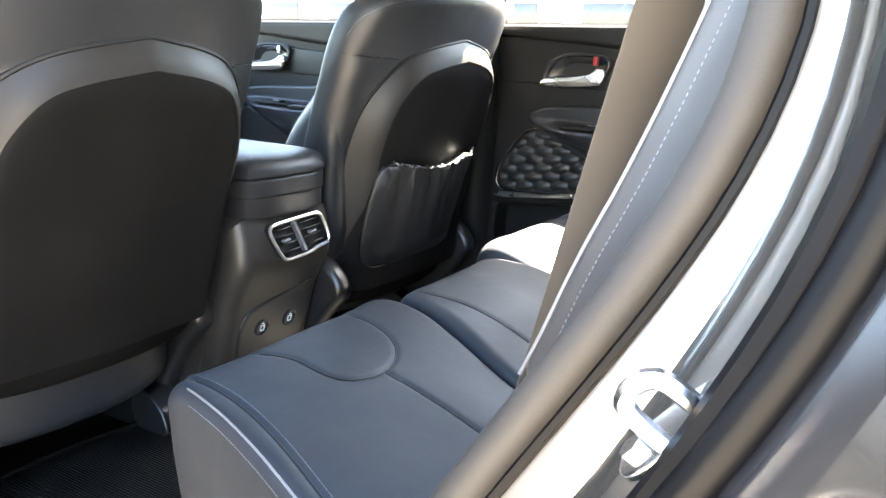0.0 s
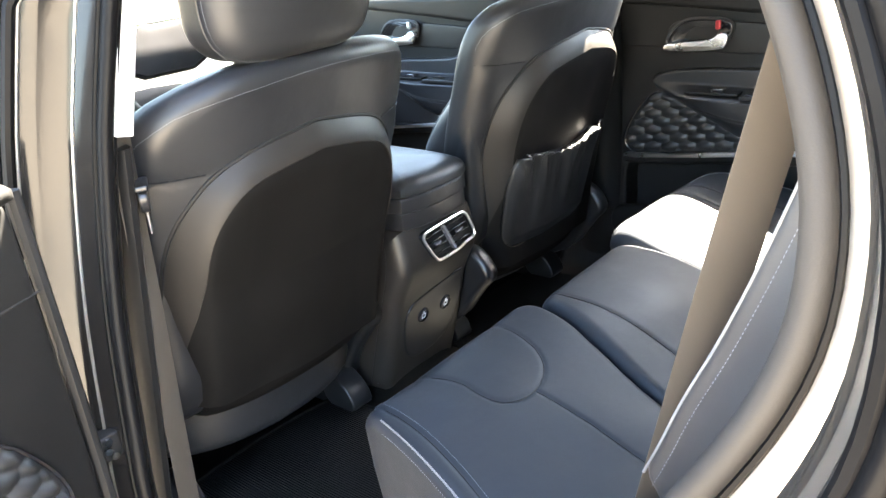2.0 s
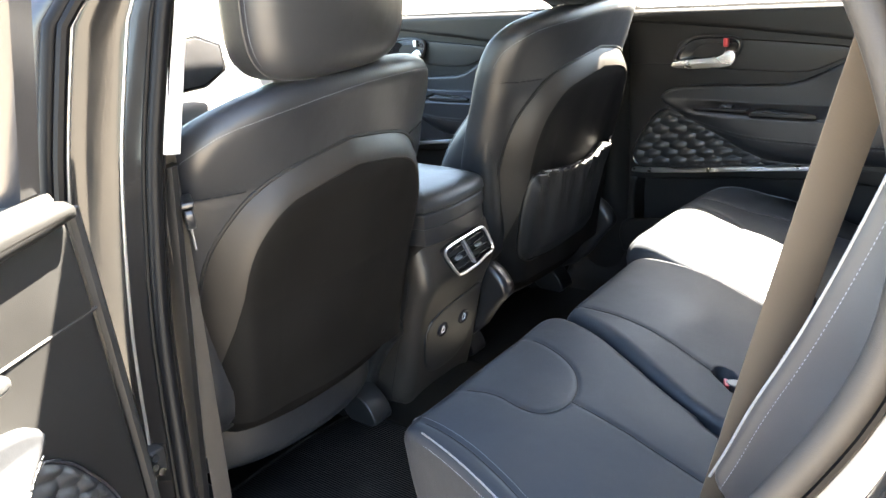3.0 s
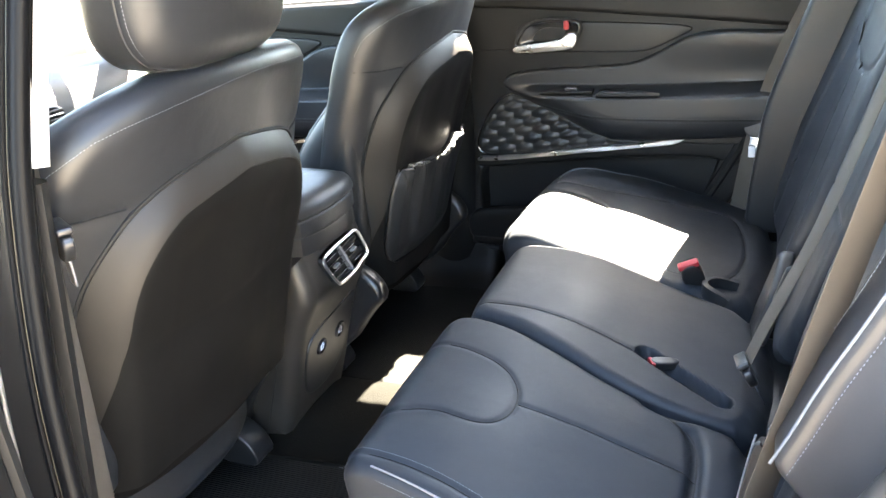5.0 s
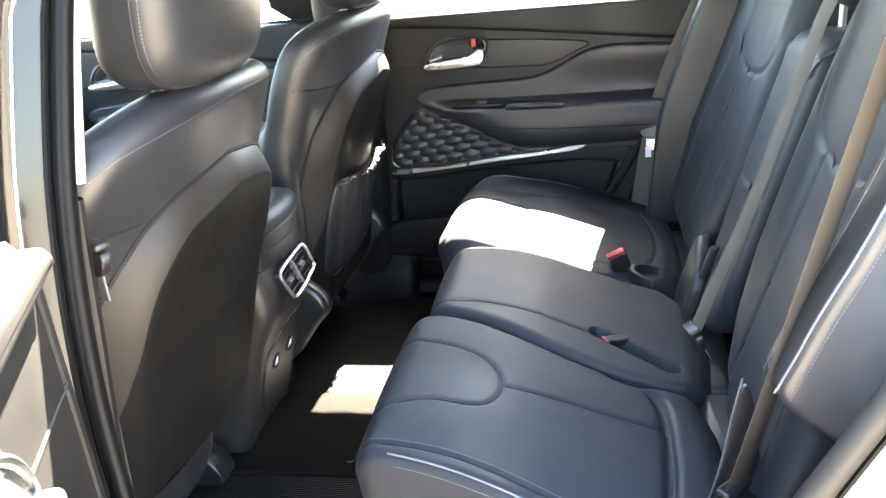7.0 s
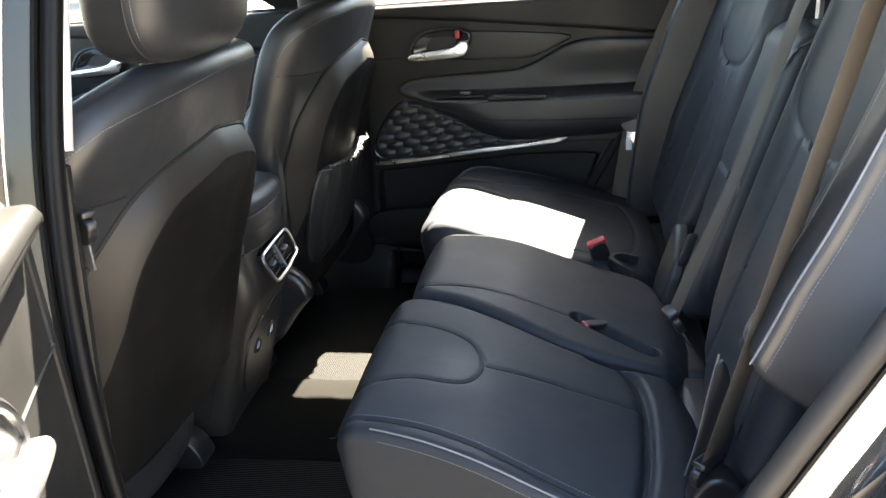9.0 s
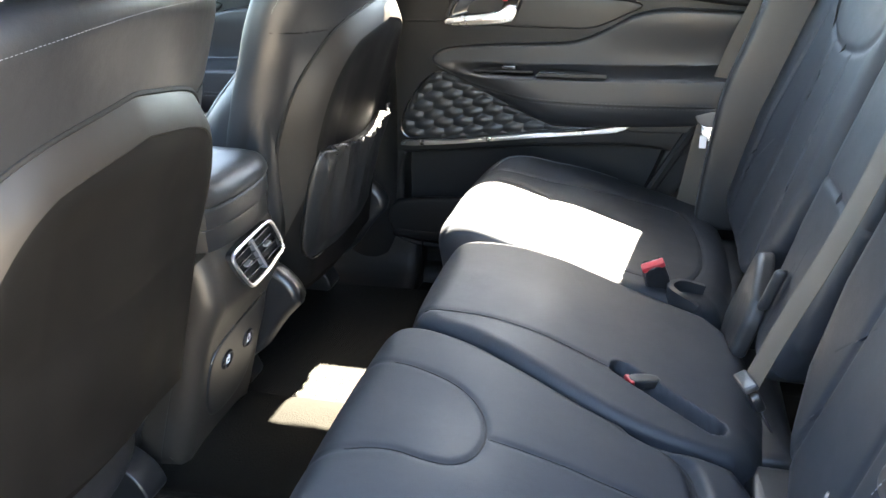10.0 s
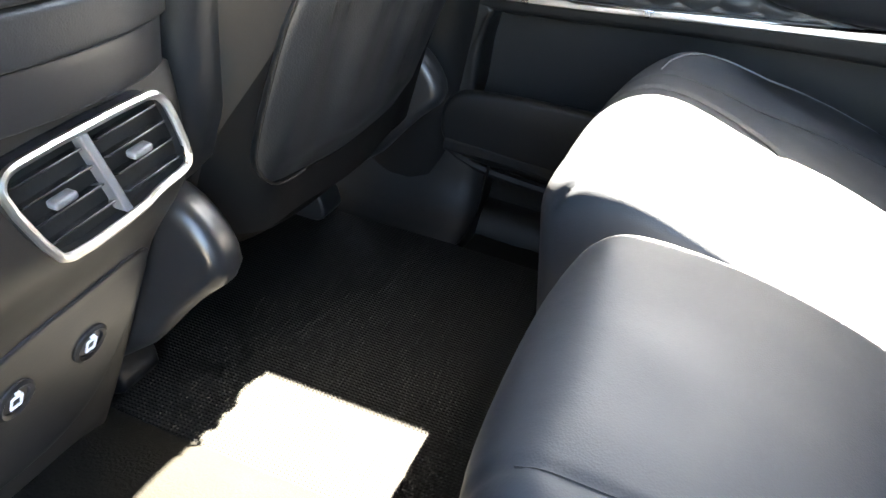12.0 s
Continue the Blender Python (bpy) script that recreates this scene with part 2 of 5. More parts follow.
def bevel_box(lo, hi, r=0.004, n=4):
    """A box with rounded edges between two corners."""
    (x0, y0, z0), (x1, y1, z1) = lo, hi
    r = min(r, (x1 - x0) / 2.1, (y1 - y0) / 2.1, (z1 - z0) / 2.1)
    o = []
    for cx, cy, a0 in ((x1 - r, y1 - r, 0), (x0 + r, y1 - r, 90), (x0 + r, y0 + r, 180), (x1 - r, y0 + r, 270)):
        for i in range(n + 1):
            a = radians(a0 + 90 * i / n)
            o.append((cx + r * math.cos(a), cy + r * math.sin(a)))
    return puff(np.array(o), z0, z1, r * 0.9, r * 0.9, caps=1, arcs=3)


def thread(pts, stitch=0.0026, gap=0.0018, r=0.0004):
    """A row of stitches along pts as one mesh."""
    p = np.asarray(pts, float)
    d = np.r_[0, np.cumsum(np.linalg.norm(np.diff(p, axis=0), axis=1))]
    at = lambda s: np.array([np.interp(s, d, p[:, k]) for k in range(3)])
    out, s = [], 0.0
    while s + stitch < d[-1]:
        out.append(tube([at(s), at(s + stitch / 2) , at(s + stitch)], np.array([r * 0.6, r, r * 0.6]), 5))
        s += stitch + gap
    return join(*out)


def moved(geo, fn):
    v, f = geo
    return fn(np.asarray(v, float)), f


def shifted(geo, d):
    return geo[0] + np.asarray(d, float), geo[1]


def inside(p, poly):
    p, poly = np.asarray(p, float), np.asarray(poly, float)
    hit = np.zeros(len(p), bool)
    for (x0, y0), (x1, y1) in zip(poly, np.roll(poly, -1, 0)):
        c = (y0 > p[:, 1]) != (y1 > p[:, 1])
        hit ^= c & (p[:, 0] < (x1 - x0) * (p[:, 1] - y0) / (y1 - y0 + 1e-12) + x0)
    return hit


def loft(curves, closed=False):
    """Faces between curves of equally many points."""
    m, k = len(curves), len(curves[0])
    f = []
    for i in range(m - 1):
        for j in range(k if closed else k - 1):
            b = (j + 1) % k
            f.append((i * k + j, i * k + b, (i + 1) * k + b, (i + 1) * k + j))
    return np.vstack(curves), f


def drape(geo, line, plane, facing, lift=0.001):
    """Lays a line, given in a plane, on the side of a surface that faces a way."""
    v, f = geo
    n = normals(v, f)
    cols = ["xyz".index(a) for a in plane]
    ok = n @ np.asarray(facing, float) > 0.12
    v, n = v[ok], n[ok]
    out = []
    for q in np.asarray(line, float):
        d = np.linalg.norm(v[:, cols] - q, axis=1) + 1e-5
        near = np.argsort(d)[:4]
        w = 1 / d[near]
        c = (v[near] * w[:, None]).sum(0) / w.sum()
        c[cols] = q
        out.append(c + (n[near] * w[:, None]).sum(0) / w.sum() * lift)
    out = np.array(out)
    k = [a for a in range(3) if a not in cols][0]
    s = np.r_[out[:1, k], out[:, k], out[-1:, k]]
    out[:, k] = (s[:-2] + s[1:-1] + s[2:]) / 3
    return out


def slab(fn, u, w):
    """A sheet of quads over the values u and w; fn gives the places."""
    a, b = np.meshgrid(u, w, indexing="ij")
    v = fn(a.ravel(), b.ravel())
    k = len(w)
    f = [(i * k + j, (i + 1) * k + j, (i + 1) * k + j + 1, i * k + j + 1) for i in range(len(u) - 1) for j in range(k - 1)]
    return v, f


CARPET_SKIRT = material("felt_skirt", (0.0055, 0.0053, 0.0052), 0.9, spec=0.03, grain=0.6, grain_size=0.002, stain=0.1)
LEATHER_SOFT = material("leather_soft", (0.012, 0.0125, 0.0135), 0.45, grain=0.2, grain_size=0.0016, stain=0.15, voronoi=True)
# Same leather lightened, for the bolster lit through the open door.
LEATHER_LIT = material("leather_lit", (0.032, 0.030, 0.029), 0.40, grain=0.12, grain_size=0.0012, stain=0.1, voronoi=True)
TRIM_DARK = material("satin_trim", (0.0125, 0.0120, 0.0116), 0.45, spec=0.28, grain=0.1, grain_size=0.002, stain=0.06)


def wave_bump(m, scale, strength, dist, axis="X", both=False):
    """Adds fine ribs, or a mesh of them, to a material's relief."""
    nt = m.node_tree
    b = nt.nodes["Principled BSDF"]
    co = nt.nodes.new("ShaderNodeTexCoord")
    h = None
    for ax in (("X", "Y") if both else (axis,)):
        w = nt.nodes.new("ShaderNodeTexWave")
        w.bands_direction = ax
        w.inputs["Scale"].default_value = scale
        nt.links.new(co.outputs["Object"], w.inputs["Vector"])
        if h is None:
            h = w.outputs["Fac"]
        else:
            mx = nt.nodes.new("ShaderNodeMath")
            mx.operation = "MULTIPLY"
            nt.links.new(h, mx.inputs[0])
            nt.links.new(w.outputs["Fac"], mx.inputs[1])
            h = mx.outputs[0]
    bump = nt.nodes.new("ShaderNodeBump")
    bump.inputs["Strength"].default_value, bump.inputs["Distance"].default_value = strength, dist
    nt.links.new(h, bump.inputs["Height"])
    nt.links.new(bump.outputs[0], b.inputs["Normal"])
    return m


MAT_RIB = wave_bump(material("rubber_mat_ribbed", (0.0085, 0.0085, 0.0088), 0.55, spec=0.12, stain=0.3), 60, 1.0, 0.004, "X")
wave_bump(MAT, 70, 0.7, 0.0015, both=True)
wave_bump(BELT, 320, 0.2, 0.0004, "Z")


# ---- ground and car body ----
part("ground", slab(lambda a, b: np.c_[a, b, 0.012 * np.sin(a * 1.7) * np.sin(b * 1.3)], np.r_[-900, -300, -100, np.linspace(-30, 30, 25), 100, 300, 900], np.r_[-900, -300, -100, np.linspace(-30, 30, 25), 100, 300, 900]), ASPHALT)
tagged(bpy.data.objects["ground"], "asphalt of a parking lot, tinted warm for bounce light", "ground", kind="structure")


def side_x(y, z):
    """How far out the left door opening's seal lies at a length and height."""
    fore = np.interp(z, [0.4, 0.6, 0.8, 1.0, 1.23, 1.4, 1.62], [-0.80, -0.79, -0.767, -0.73, -0.68, -0.635, -0.565])
    aft = np.interp(z, [0.4, 0.6, 0.8, 1.0, 1.23, 1.4, 1.62], [-0.80, -0.775, -0.737, -0.708, -0.674, -0.640, -0.565])
    k = np.clip((y + 0.15) / 0.3, 0, 1)
    return aft + (fore - aft) * k


# Top edge, out of view, lowered to let sun onto the open door.
OPENING = [(0.31, 1.50), (0.325, 1.40), (0.343, 1.22), (0.342, 1.08), (0.328, 0.95), (0.30, 0.80), (0.28, 0.66), (0.25, 0.55), (0.16, 0.50),
           (0.02, 0.50), (-0.09, 0.54), (-0.185, 0.68), (-0.257, 0.80), (-0.316, 0.90), (-0.358, 0.97), (-0.389, 1.02), (-0.419, 1.07), (-0.445, 1.12),
           (-0.461, 1.165), (-0.468, 1.21), (-0.464, 1.27), (-0.442, 1.34), (-0.402, 1.42), (-0.335, 1.51), (-0.23, 1.56), (-0.05, 1.575), (0.18, 1.572), (0.28, 1.555)]
CURVE = resample(chaikin(OPENING, 2), 150)


def ring(off, dx, shade=0.0):
    """The opening's curve pushed outwards by off in its own plane and by dx along x."""
    t = np.roll(CURVE, -1, 0) - np.roll(CURVE, 1, 0)
    t /= np.linalg.norm(t, axis=1)[:, None]
    n = np.stack([t[:, 1], -t[:, 0]], 1)
    mid = CURVE.mean(0)
    if np.sum(n * (CURVE - mid)) < 0:
        n = -n
    k, kx = (np.interp(CURVE[:, 1], [1.38, 1.57], [1.0, e]) for e in (0.25, 0.12))
    fore = np.clip((CURVE[:, 0] + 0.1) / 0.22, 0, 1)
    slim = np.interp(off, [0.0205, 0.024, 0.041, 0.047, 0.051, 0.056, 0.061, 0.069, 0.081, 0.097, 0.14], [0.0205, 0.025, 0.050, 0.056, 0.062, 0.068, 0.073, 0.077, 0.083, 0.094, 0.114])
    slim_x = -np.interp(-dx, [0.011, 0.012, 0.024, 0.030, 0.038, 0.064, 0.082, 0.094, 0.102, 0.116, 0.132], [0.011, 0.012, 0.016, 0.020, 0.028, 0.046, 0.056, 0.066, 0.070, 0.080, 0.092])
    slim = 0.0205 + (slim - 0.0205) * np.interp(CURVE[:, 1], [1.0, 1.2], [1.0, np.interp(off, [0.041, 0.081], [0.45, 0.85])])
    off = np.where(off > 0.0205, slim + (off - slim) * fore, off)
    dx = np.where(dx < -0.011, slim_x + (dx - slim_x) * fore, dx)
    p = CURVE + n * (off * k)[:, None]
    return np.c_[side_x(CURVE[:, 0], CURVE[:, 1]) + dx * kx, p]


body = thing("car_body", (0, 0, 0.2), "dark bronze-grey metallic car body around an open door", "car body", kind="structure")
jamb = np.stack([ring(0.004, 0.010), ring(0.010, 0.006), ring(0.019, -0.006), ring(0.024, -0.012), ring(0.041, -0.024), ring(0.047, -0.030), ring(0.051, -0.038), ring(0.056, -0.064), ring(0.061, -0.082), ring(0.069, -0.090), ring(0.080, -0.094)])
fore = jamb[0, :, 1] > 0.12
start = int(np.argmax(fore & ~np.roll(fore, 1)))
turn = np.roll(jamb, -start, 1)
count = int(fore.sum())
aft = turn[:, list(range(count - 1, len(fore))) + [0]]
# Flange takes the lighter copy of the paint, as if lit.
part("door_jamb", loft(list(aft[:5])), PAINT_LIT, body, "metallic door flange, body paint lightened as if lit", angle=60)
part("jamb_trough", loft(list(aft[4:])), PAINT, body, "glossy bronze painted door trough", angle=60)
# Body paint darkened here to give the pillar its shade.
part("b_pillar_jamb", loft(list(turn[:, :count])), PAINT_SHADED, body, "B-pillar jamb, body paint darkened as if shaded", angle=60)
# Light tubes added to draw the highlights on the pillar's folds.
for off, dx in ((0.0435, -0.0265), (0.0640, -0.0850)):
    edge_line = np.roll(ring(off, dx), -start, 0)[4:count - 4]
    part("jamb_highlight", tube(edge_line, 0.0022, 6), PAINT_LIT, body, "bright line added along the jamb fold as a highlight")
# One seal coloured in two tones, lit at the rear, shaded on the pillar.
seal = np.roll(ring(0.0055, -0.005), -start, 0)
part("door_seal", tube(np.vstack([seal[count - 1:], seal[:1]]), 0.0130, 12), TRIM, body, "trim-covered rubber door seal, coloured grey as if lit")
part("door_seal", tube(seal[:count], 0.0100, 12), SEAL, body, "rubber door seal on the pillar, blackened as if shaded")
# Black tube drawn in for the shade between seal and flange.
part("seal_shadow_gap", tube(ring(0.0200, -0.011), 0.0032, 6, True), SEAL, body)
part("weatherstrip", tube(ring(0.081, -0.102), 0.0105, 10, True), SEAL, body, "black rubber weatherstrip")
part("weatherstrip_lip", tube(ring(0.066, -0.095), 0.0075, 8, True), SEAL, body)

# outer skin behind and above the opening
rows = []
for off, dx in ((0.091, -0.104), (0.097, -0.116), (0.106, -0.124), (0.14, -0.132)):
    rows.append(ring(off, dx))
# Gloss black replaces body paint here to stand for a dark reflection.
part("outer_skin_rim", loft(rows, True), GLOSS, body, angle=60)


def skin(side, y, z):
    """The car's outer skin at a length and height."""
    out = np.interp(z, [0.2, 0.45, 0.8, 1.05, 1.16, 1.22, 1.4, 1.62, 1.70], [0.86, 0.90, 0.93, 0.925, 0.895, 0.86, 0.79, 0.70, 0.60])
    return np.c_[side * out, y, z]


def quarter(a, b):
    return skin(-1, a, b)


edge = ring(0.14, -0.132)
rear = edge[(edge[:, 1] < -0.1)]
rear = rear[np.argsort(rear[:, 2])]
zz = np.linspace(0.62, 1.60, 40)
y_cut = np.interp(zz, rear[:, 2], rear[:, 1])
x_cut = np.interp(zz, rear[:, 2], rear[:, 0])
cols = []
for s in np.linspace(0, 1, 26):
    y = y_cut * (1 - s) + (-2.3) * s
    full = -np.interp(zz, [0.2, 0.62, 0.80, 0.95, 1.05, 1.16, 1.22, 1.4, 1.62], [0.88, 0.89, 0.892, 0.878, 0.858, 0.826, 0.806, 0.752, 0.69])
    k = 1 - math.exp(-s * 14)
    cols.append(np.c_[x_cut * (1 - k) + full * k, y, zz])
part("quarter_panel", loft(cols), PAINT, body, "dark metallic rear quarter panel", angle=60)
part("quarter_window_trim", sweep([(-0.80, -0.70, 1.24), (-0.765, -0.66, 1.32), (-0.715, -0.60, 1.46), (-0.67, -0.55, 1.57)], np.array([(-0.03, 0), (0.03, 0), (0.03, 0.012), (-0.03, 0.012)]), up=(-1, 0, 0.2)), PAINT, body)
part("quarter_glass", loft([np.array([(-0.815, -0.74, 1.24), (-0.66, -0.62, 1.57)]), np.array([(-0.815, -1.5, 1.26), (-0.66, -1.4, 1.57)])]), DIM_GLASS, body, "dark tinted quarter glass", smooth=False)

# striker on the jamb: plate along the jamb, loop reaching into the opening
striker = thing("door_striker", (-0.752, -0.467, 1.024), "bright steel door striker loop bolted to the jamb", "striker")
along, inwards = np.array((0.0, -0.66, 0.75)), np.array((-0.30, 0.72, 0.62))
across = np.cross(along, inwards)


def on_jamb(v):
    return np.array((-0.752, -0.467, 1.024)) + v[:, :1] * along + v[:, 1:2] * across + v[:, 2:] * inwards


part("plate", moved(puff(outline([(-0.034, -0.010), (-0.022, -0.017), (0.022, -0.017), (0.034, -0.010), (0.034, 0.010), (0.022, 0.017), (-0.022, 0.017), (-0.034, 0.010)], 40, 1), 0, 0.0045, 0.001, 0.0015, caps=3), on_jamb), STEEL, striker)
part("loop", moved(tube(path([(-0.012, 0, 0.0), (-0.012, 0, 0.022), (-0.006, 0, 0.028), (0.006, 0, 0.028), (0.012, 0, 0.022), (0.012, 0, 0.0)], 24, 2), 0.0048, 8), on_jamb), STEEL, striker)
for k in (-1, 1):
    part("bolt", moved(tube([(k * 0.024, 0, 0.003), (k * 0.024, 0, 0.0085)], 0.0062, 6), on_jamb), STEEL, striker)
check = thing("door_check", (-0.79, 0.35, 0.84), "black door check with bolt heads on the pillar", "door check")
part("bracket", bevel_box((-0.800, 0.335, 0.825), (-0.772, 0.36, 0.862), 0.004), RUBBER, check)
for dy, dz in ((0.0, 0.012), (0.004, -0.010), (-0.003, 0.0)):
    part("bolt", tube([(-0.79 + dy, 0.337, 0.843 + dz), (-0.79 + dy, 0.329, 0.843 + dz)], 0.0055, 6), STEEL, check)

# certification label on the jamb, its print as bars
sticker = thing("jamb_label", (-0.75, -0.41, 0.918), "black printed label stuck on the door jamb", "label")
lab = lambda v: v @ np.array(Euler((radians(-46), radians(8), radians(0))).to_matrix()).T + (-0.7515, -0.412, 0.918)
part("film", moved(bevel_box((-0.0012, -0.035, -0.016), (0.0, 0.035, 0.016), 0.0005), lab), LABEL, sticker)
for i in range(12):
    part("print_bar", moved(bevel_box((-0.0018, -0.028 + i * 0.0046, -0.004), (-0.0012, -0.0255 + i * 0.0046, 0.004), 0.0002, 1), lab), WHITE, sticker)

# inner faces that close the cabin: floor pan, sills, pillars, roof, rear
floor = thing("car_floor", (0, 0.3, 0.45), "black carpeted car floor with a low centre tunnel", "car floor", kind="structure")


def floor_z(x, y):
    tunnel = 0.05 * np.exp(-(x / 0.13) ** 4)
    toe = np.clip((y - 1.25) * 0.8, 0, 0.4)
    kick = np.clip((0.05 - y) * 0.9, 0, 0.12)
    return 0.468 + tunnel + toe + kick + 0.0015 * np.sin(x * 90) * np.sin(y * 70)


part("floor_carpet", slab(lambda a, b: np.c_[a, b, floor_z(a, b)], np.linspace(-0.74, 0.74, 60), np.linspace(-0.6, 1.8, 90)), CARPET, floor)
part("floor_pan", bevel_box((-0.78, -2.2, 0.34), (0.78, 1.9, 0.44), 0.02), RUBBER, floor)
for sd in (-1, 1):
    part("sill", axes(puff(outline([(sd * 0.69, 0.43), (sd * 0.88, 0.43), (sd * 0.88, 0.475), (sd * 0.80, 0.495), (sd * 0.735, 0.51), (sd * 0.70, 0.49)], 40, 2), -0.15, 1.5, 0.01, 0.01, caps=2), "xzy"), PLASTIC, floor, "black plastic sill plate")
    part("sill_riser", bevel_box((min(sd * 0.755, sd * 0.81), 0.30 if sd < 0 else -0.15, 0.47), (max(sd * 0.755, sd * 0.81), 1.5, 0.615 if sd > 0 else 0.52), 0.012), PLASTIC, floor)
    part("kick_trim", axes(puff(outline([(sd * 0.60, 0.46), (sd * 0.73, 0.46), (sd * 0.745, 0.60), (sd * 0.72, 0.60), (sd * 0.70, 0.50)], 40, 2), 0.36, 0.62, 0.04, 0.04, caps=2), "xzy"), PLASTIC, floor)

roof = thing("car_roof", (0, 0, 1.6), "car roof with dark headliner, edges set to shape the sunlight", "car roof", kind="structure")
part("headliner", slab(lambda a, b: np.c_[a, b, 1.668 - 0.05 * (np.abs(a) / 0.585) ** 4 - 0.05 * (np.clip(b - 0.6, 0, 9)) ** 2 - 0.02 * np.clip(-b - 0.8, 0, 9) ** 2], np.linspace(-0.585, 0.585, 25), np.linspace(-2.0, 1.15, 40)), HEADLINER, roof, flip=True)
# Left edge, out of view, pulled in so sun reaches the open door.
part("roof_skin", slab(lambda a, b: np.c_[a, b, 1.70 - 0.06 * (np.abs(a) / 0.585) ** 4 - 0.05 * (np.clip(b - 0.6, 0, 9)) ** 2 - 0.02 * np.clip(-b - 0.8, 0, 9) ** 2], np.linspace(-0.535, 0.585, 25), np.linspace(-2.1, 1.2, 40)), PAINT, roof)
# Unseen ledge added above the window to trim the sun patch.
part("roof_sun_block", axes(puff(outline([(0.56, 1.60), (0.662, 1.602), (0.668, 1.625), (0.64, 1.66), (0.56, 1.67)], 40, 2), -0.62, 1.05, 0.01, 0.01, caps=2), "xzy"), PAINT, roof)
for sd in (-1, 1):
    part("roof_rail", tube(path([(sd * 0.565 + 0.03, -2.05, 1.56), (sd * 0.565 + 0.03, -0.8, 1.612), (sd * 0.565 + 0.03, 0.3, 1.620), (sd * 0.575 + 0.02, 1.15, 1.575)], 20), 0.03, 10), PAINT, roof)


def pillar(name, sd, pts_in, pts_out, depth, mat, parent, label=""):
    """A pillar between its lower and upper outline, thick towards the outside."""
    a, b = np.array(pts_in, float), np.array(pts_out, float)
    v = np.vstack([a, b])
    n = len(a)
    f = [tuple(range(n - 1, -1, -1)), tuple(range(n, 2 * n))] + [(i, (i + 1) % n, n + (i + 1) % n, n + i) for i in range(n)]
    if sd < 0:
        f = [tuple(reversed(q)) for q in f]
    return part(name, (v, f), mat, parent, label, smooth=False)


def post(name, base, top, wx, wy, mat, parent, label=""):
    """A leaning pillar with rounded edges from base to top."""
    base, top = np.array(base, float), np.array(top, float)
    o = outline([(-wx, -wy), (wx, -wy), (wx, wy), (-wx, wy)], 28, 2)
    rows = []
    for s in np.linspace(0, 1, 9):
        c = base + (top - base) * s
        rows.append(np.c_[o + c[:2], np.full(len(o), c[2])])
    v, f = loft(rows, True)
    k = len(o)
    f = f + [tuple(range(k - 1, -1, -1)), tuple(range(8 * k, 9 * k))]
    return part(name, (v, f), mat, parent, label)


# inner wheel-arch trims beside the bench
for sd in (1,):
    arch = outline([(-0.135, 0.50), (-0.185, 0.665), (-0.285, 0.835), (-0.38, 0.965), (-0.455, 1.085), (-0.50, 1.20), (-0.75, 1.20), (-0.75, 0.46)], 70, 2)
    lo, hi = sorted((sd * 0.665, sd * 0.745))
    part("wheel_arch_trim", axes(puff(arch, lo, hi, 0.02, 0.02, caps=4), "yzx"), PLASTIC, body, "black wheel-arch trim")
part("quarter_trim", axes(puff(outline([(-0.20, 0.58), (-0.245, 0.68), (-0.30, 0.80), (-0.35, 0.88), (-0.385, 0.925), (-0.50, 0.93), (-0.62, 0.92), (-0.62, 0.55), (-0.22, 0.55)], 80, 1), -0.70, -0.632, 0.006, 0.012, caps=5), "yzx"), RUBBER, body, "black plastic trim below the seat bolster")
# left B-pillar: trim inside, paint outside
post("b_pillar_trim", (-0.745, 0.435, 0.46), (-0.658, 0.413, 1.205), 0.016, 0.060, PLASTIC, body, "dark plastic B-pillar trim")
post("b_pillar_shell", (-0.845, 0.505, 0.42), (-0.655, 0.47, 1.60), 0.055, 0.06, GLOSS, body, "gloss black B-pillar cover")
part("b_pillar_upper_trim", sweep(path([(-0.660, 0.352, 1.222), (-0.637, 0.347, 1.31), (-0.607, 0.340, 1.42), (-0.566, 0.328, 1.57)], 16, 1), np.array([(-0.015, -0.004), (0.015, -0.004), (0.015, 0.003), (0.012, 0.005), (-0.012, 0.005), (-0.015, 0.003)]), up=(0.3, -0.95, 0)), PILLAR_LIGHT, body, "pale upper B-pillar trim")
# right side pillars
post("b_pillar_trim", (0.765, 0.50, 0.46), (0.625, 0.46, 1.61), 0.055, 0.075, PLASTIC, body)
post("c_pillar_trim", (0.74, -0.62, 1.15), (0.63, -0.60, 1.62), 0.05, 0.17, TRIM, body)
post("c_pillar_trim", (-0.66, -0.60, 1.24), (-0.585, -0.575, 1.60), 0.03, 0.10, TRIM, body)
for sd in (-1, 1):
    post("d_pillar", (sd * 0.78, -2.0, 1.1), (sd * 0.62, -1.85, 1.60), 0.05, 0.12, PAINT, body)
    post("a_pillar", (sd * 0.76, 1.62, 1.1), (sd * 0.60, 1.05, 1.60), 0.035, 0.05, TRIM, body)
    part("load_bay_side", bevel_box(*sorted([(sd * 0.66, -2.1, 0.44), (sd * 0.80, -0.62, 1.18)], key=lambda q: q[0])) if sd > 0 else bevel_box((-0.78, -2.1, 0.44), (-0.66, -0.62, 1.16)), PLASTIC, body)
    part("front_wing", bevel_box((min(sd * 0.80, sd * 0.90), 1.7, 0.3), (max(sd * 0.80, sd * 0.90), 2.5, 1.05), 0.04), PAINT, body)
part("tailgate", bevel_box((-0.80, -2.2, 0.4), (0.80, -2.1, 1.15), 0.03), PAINT, body)
part("bonnet", slab(lambda a, b: np.c_[a, b, 1.06 - 0.05 * (a / 0.8) ** 2 - 0.06 * (b - 1.8)], np.linspace(-0.85, 0.85, 12), np.linspace(1.75, 2.7, 12)), PAINT, body)
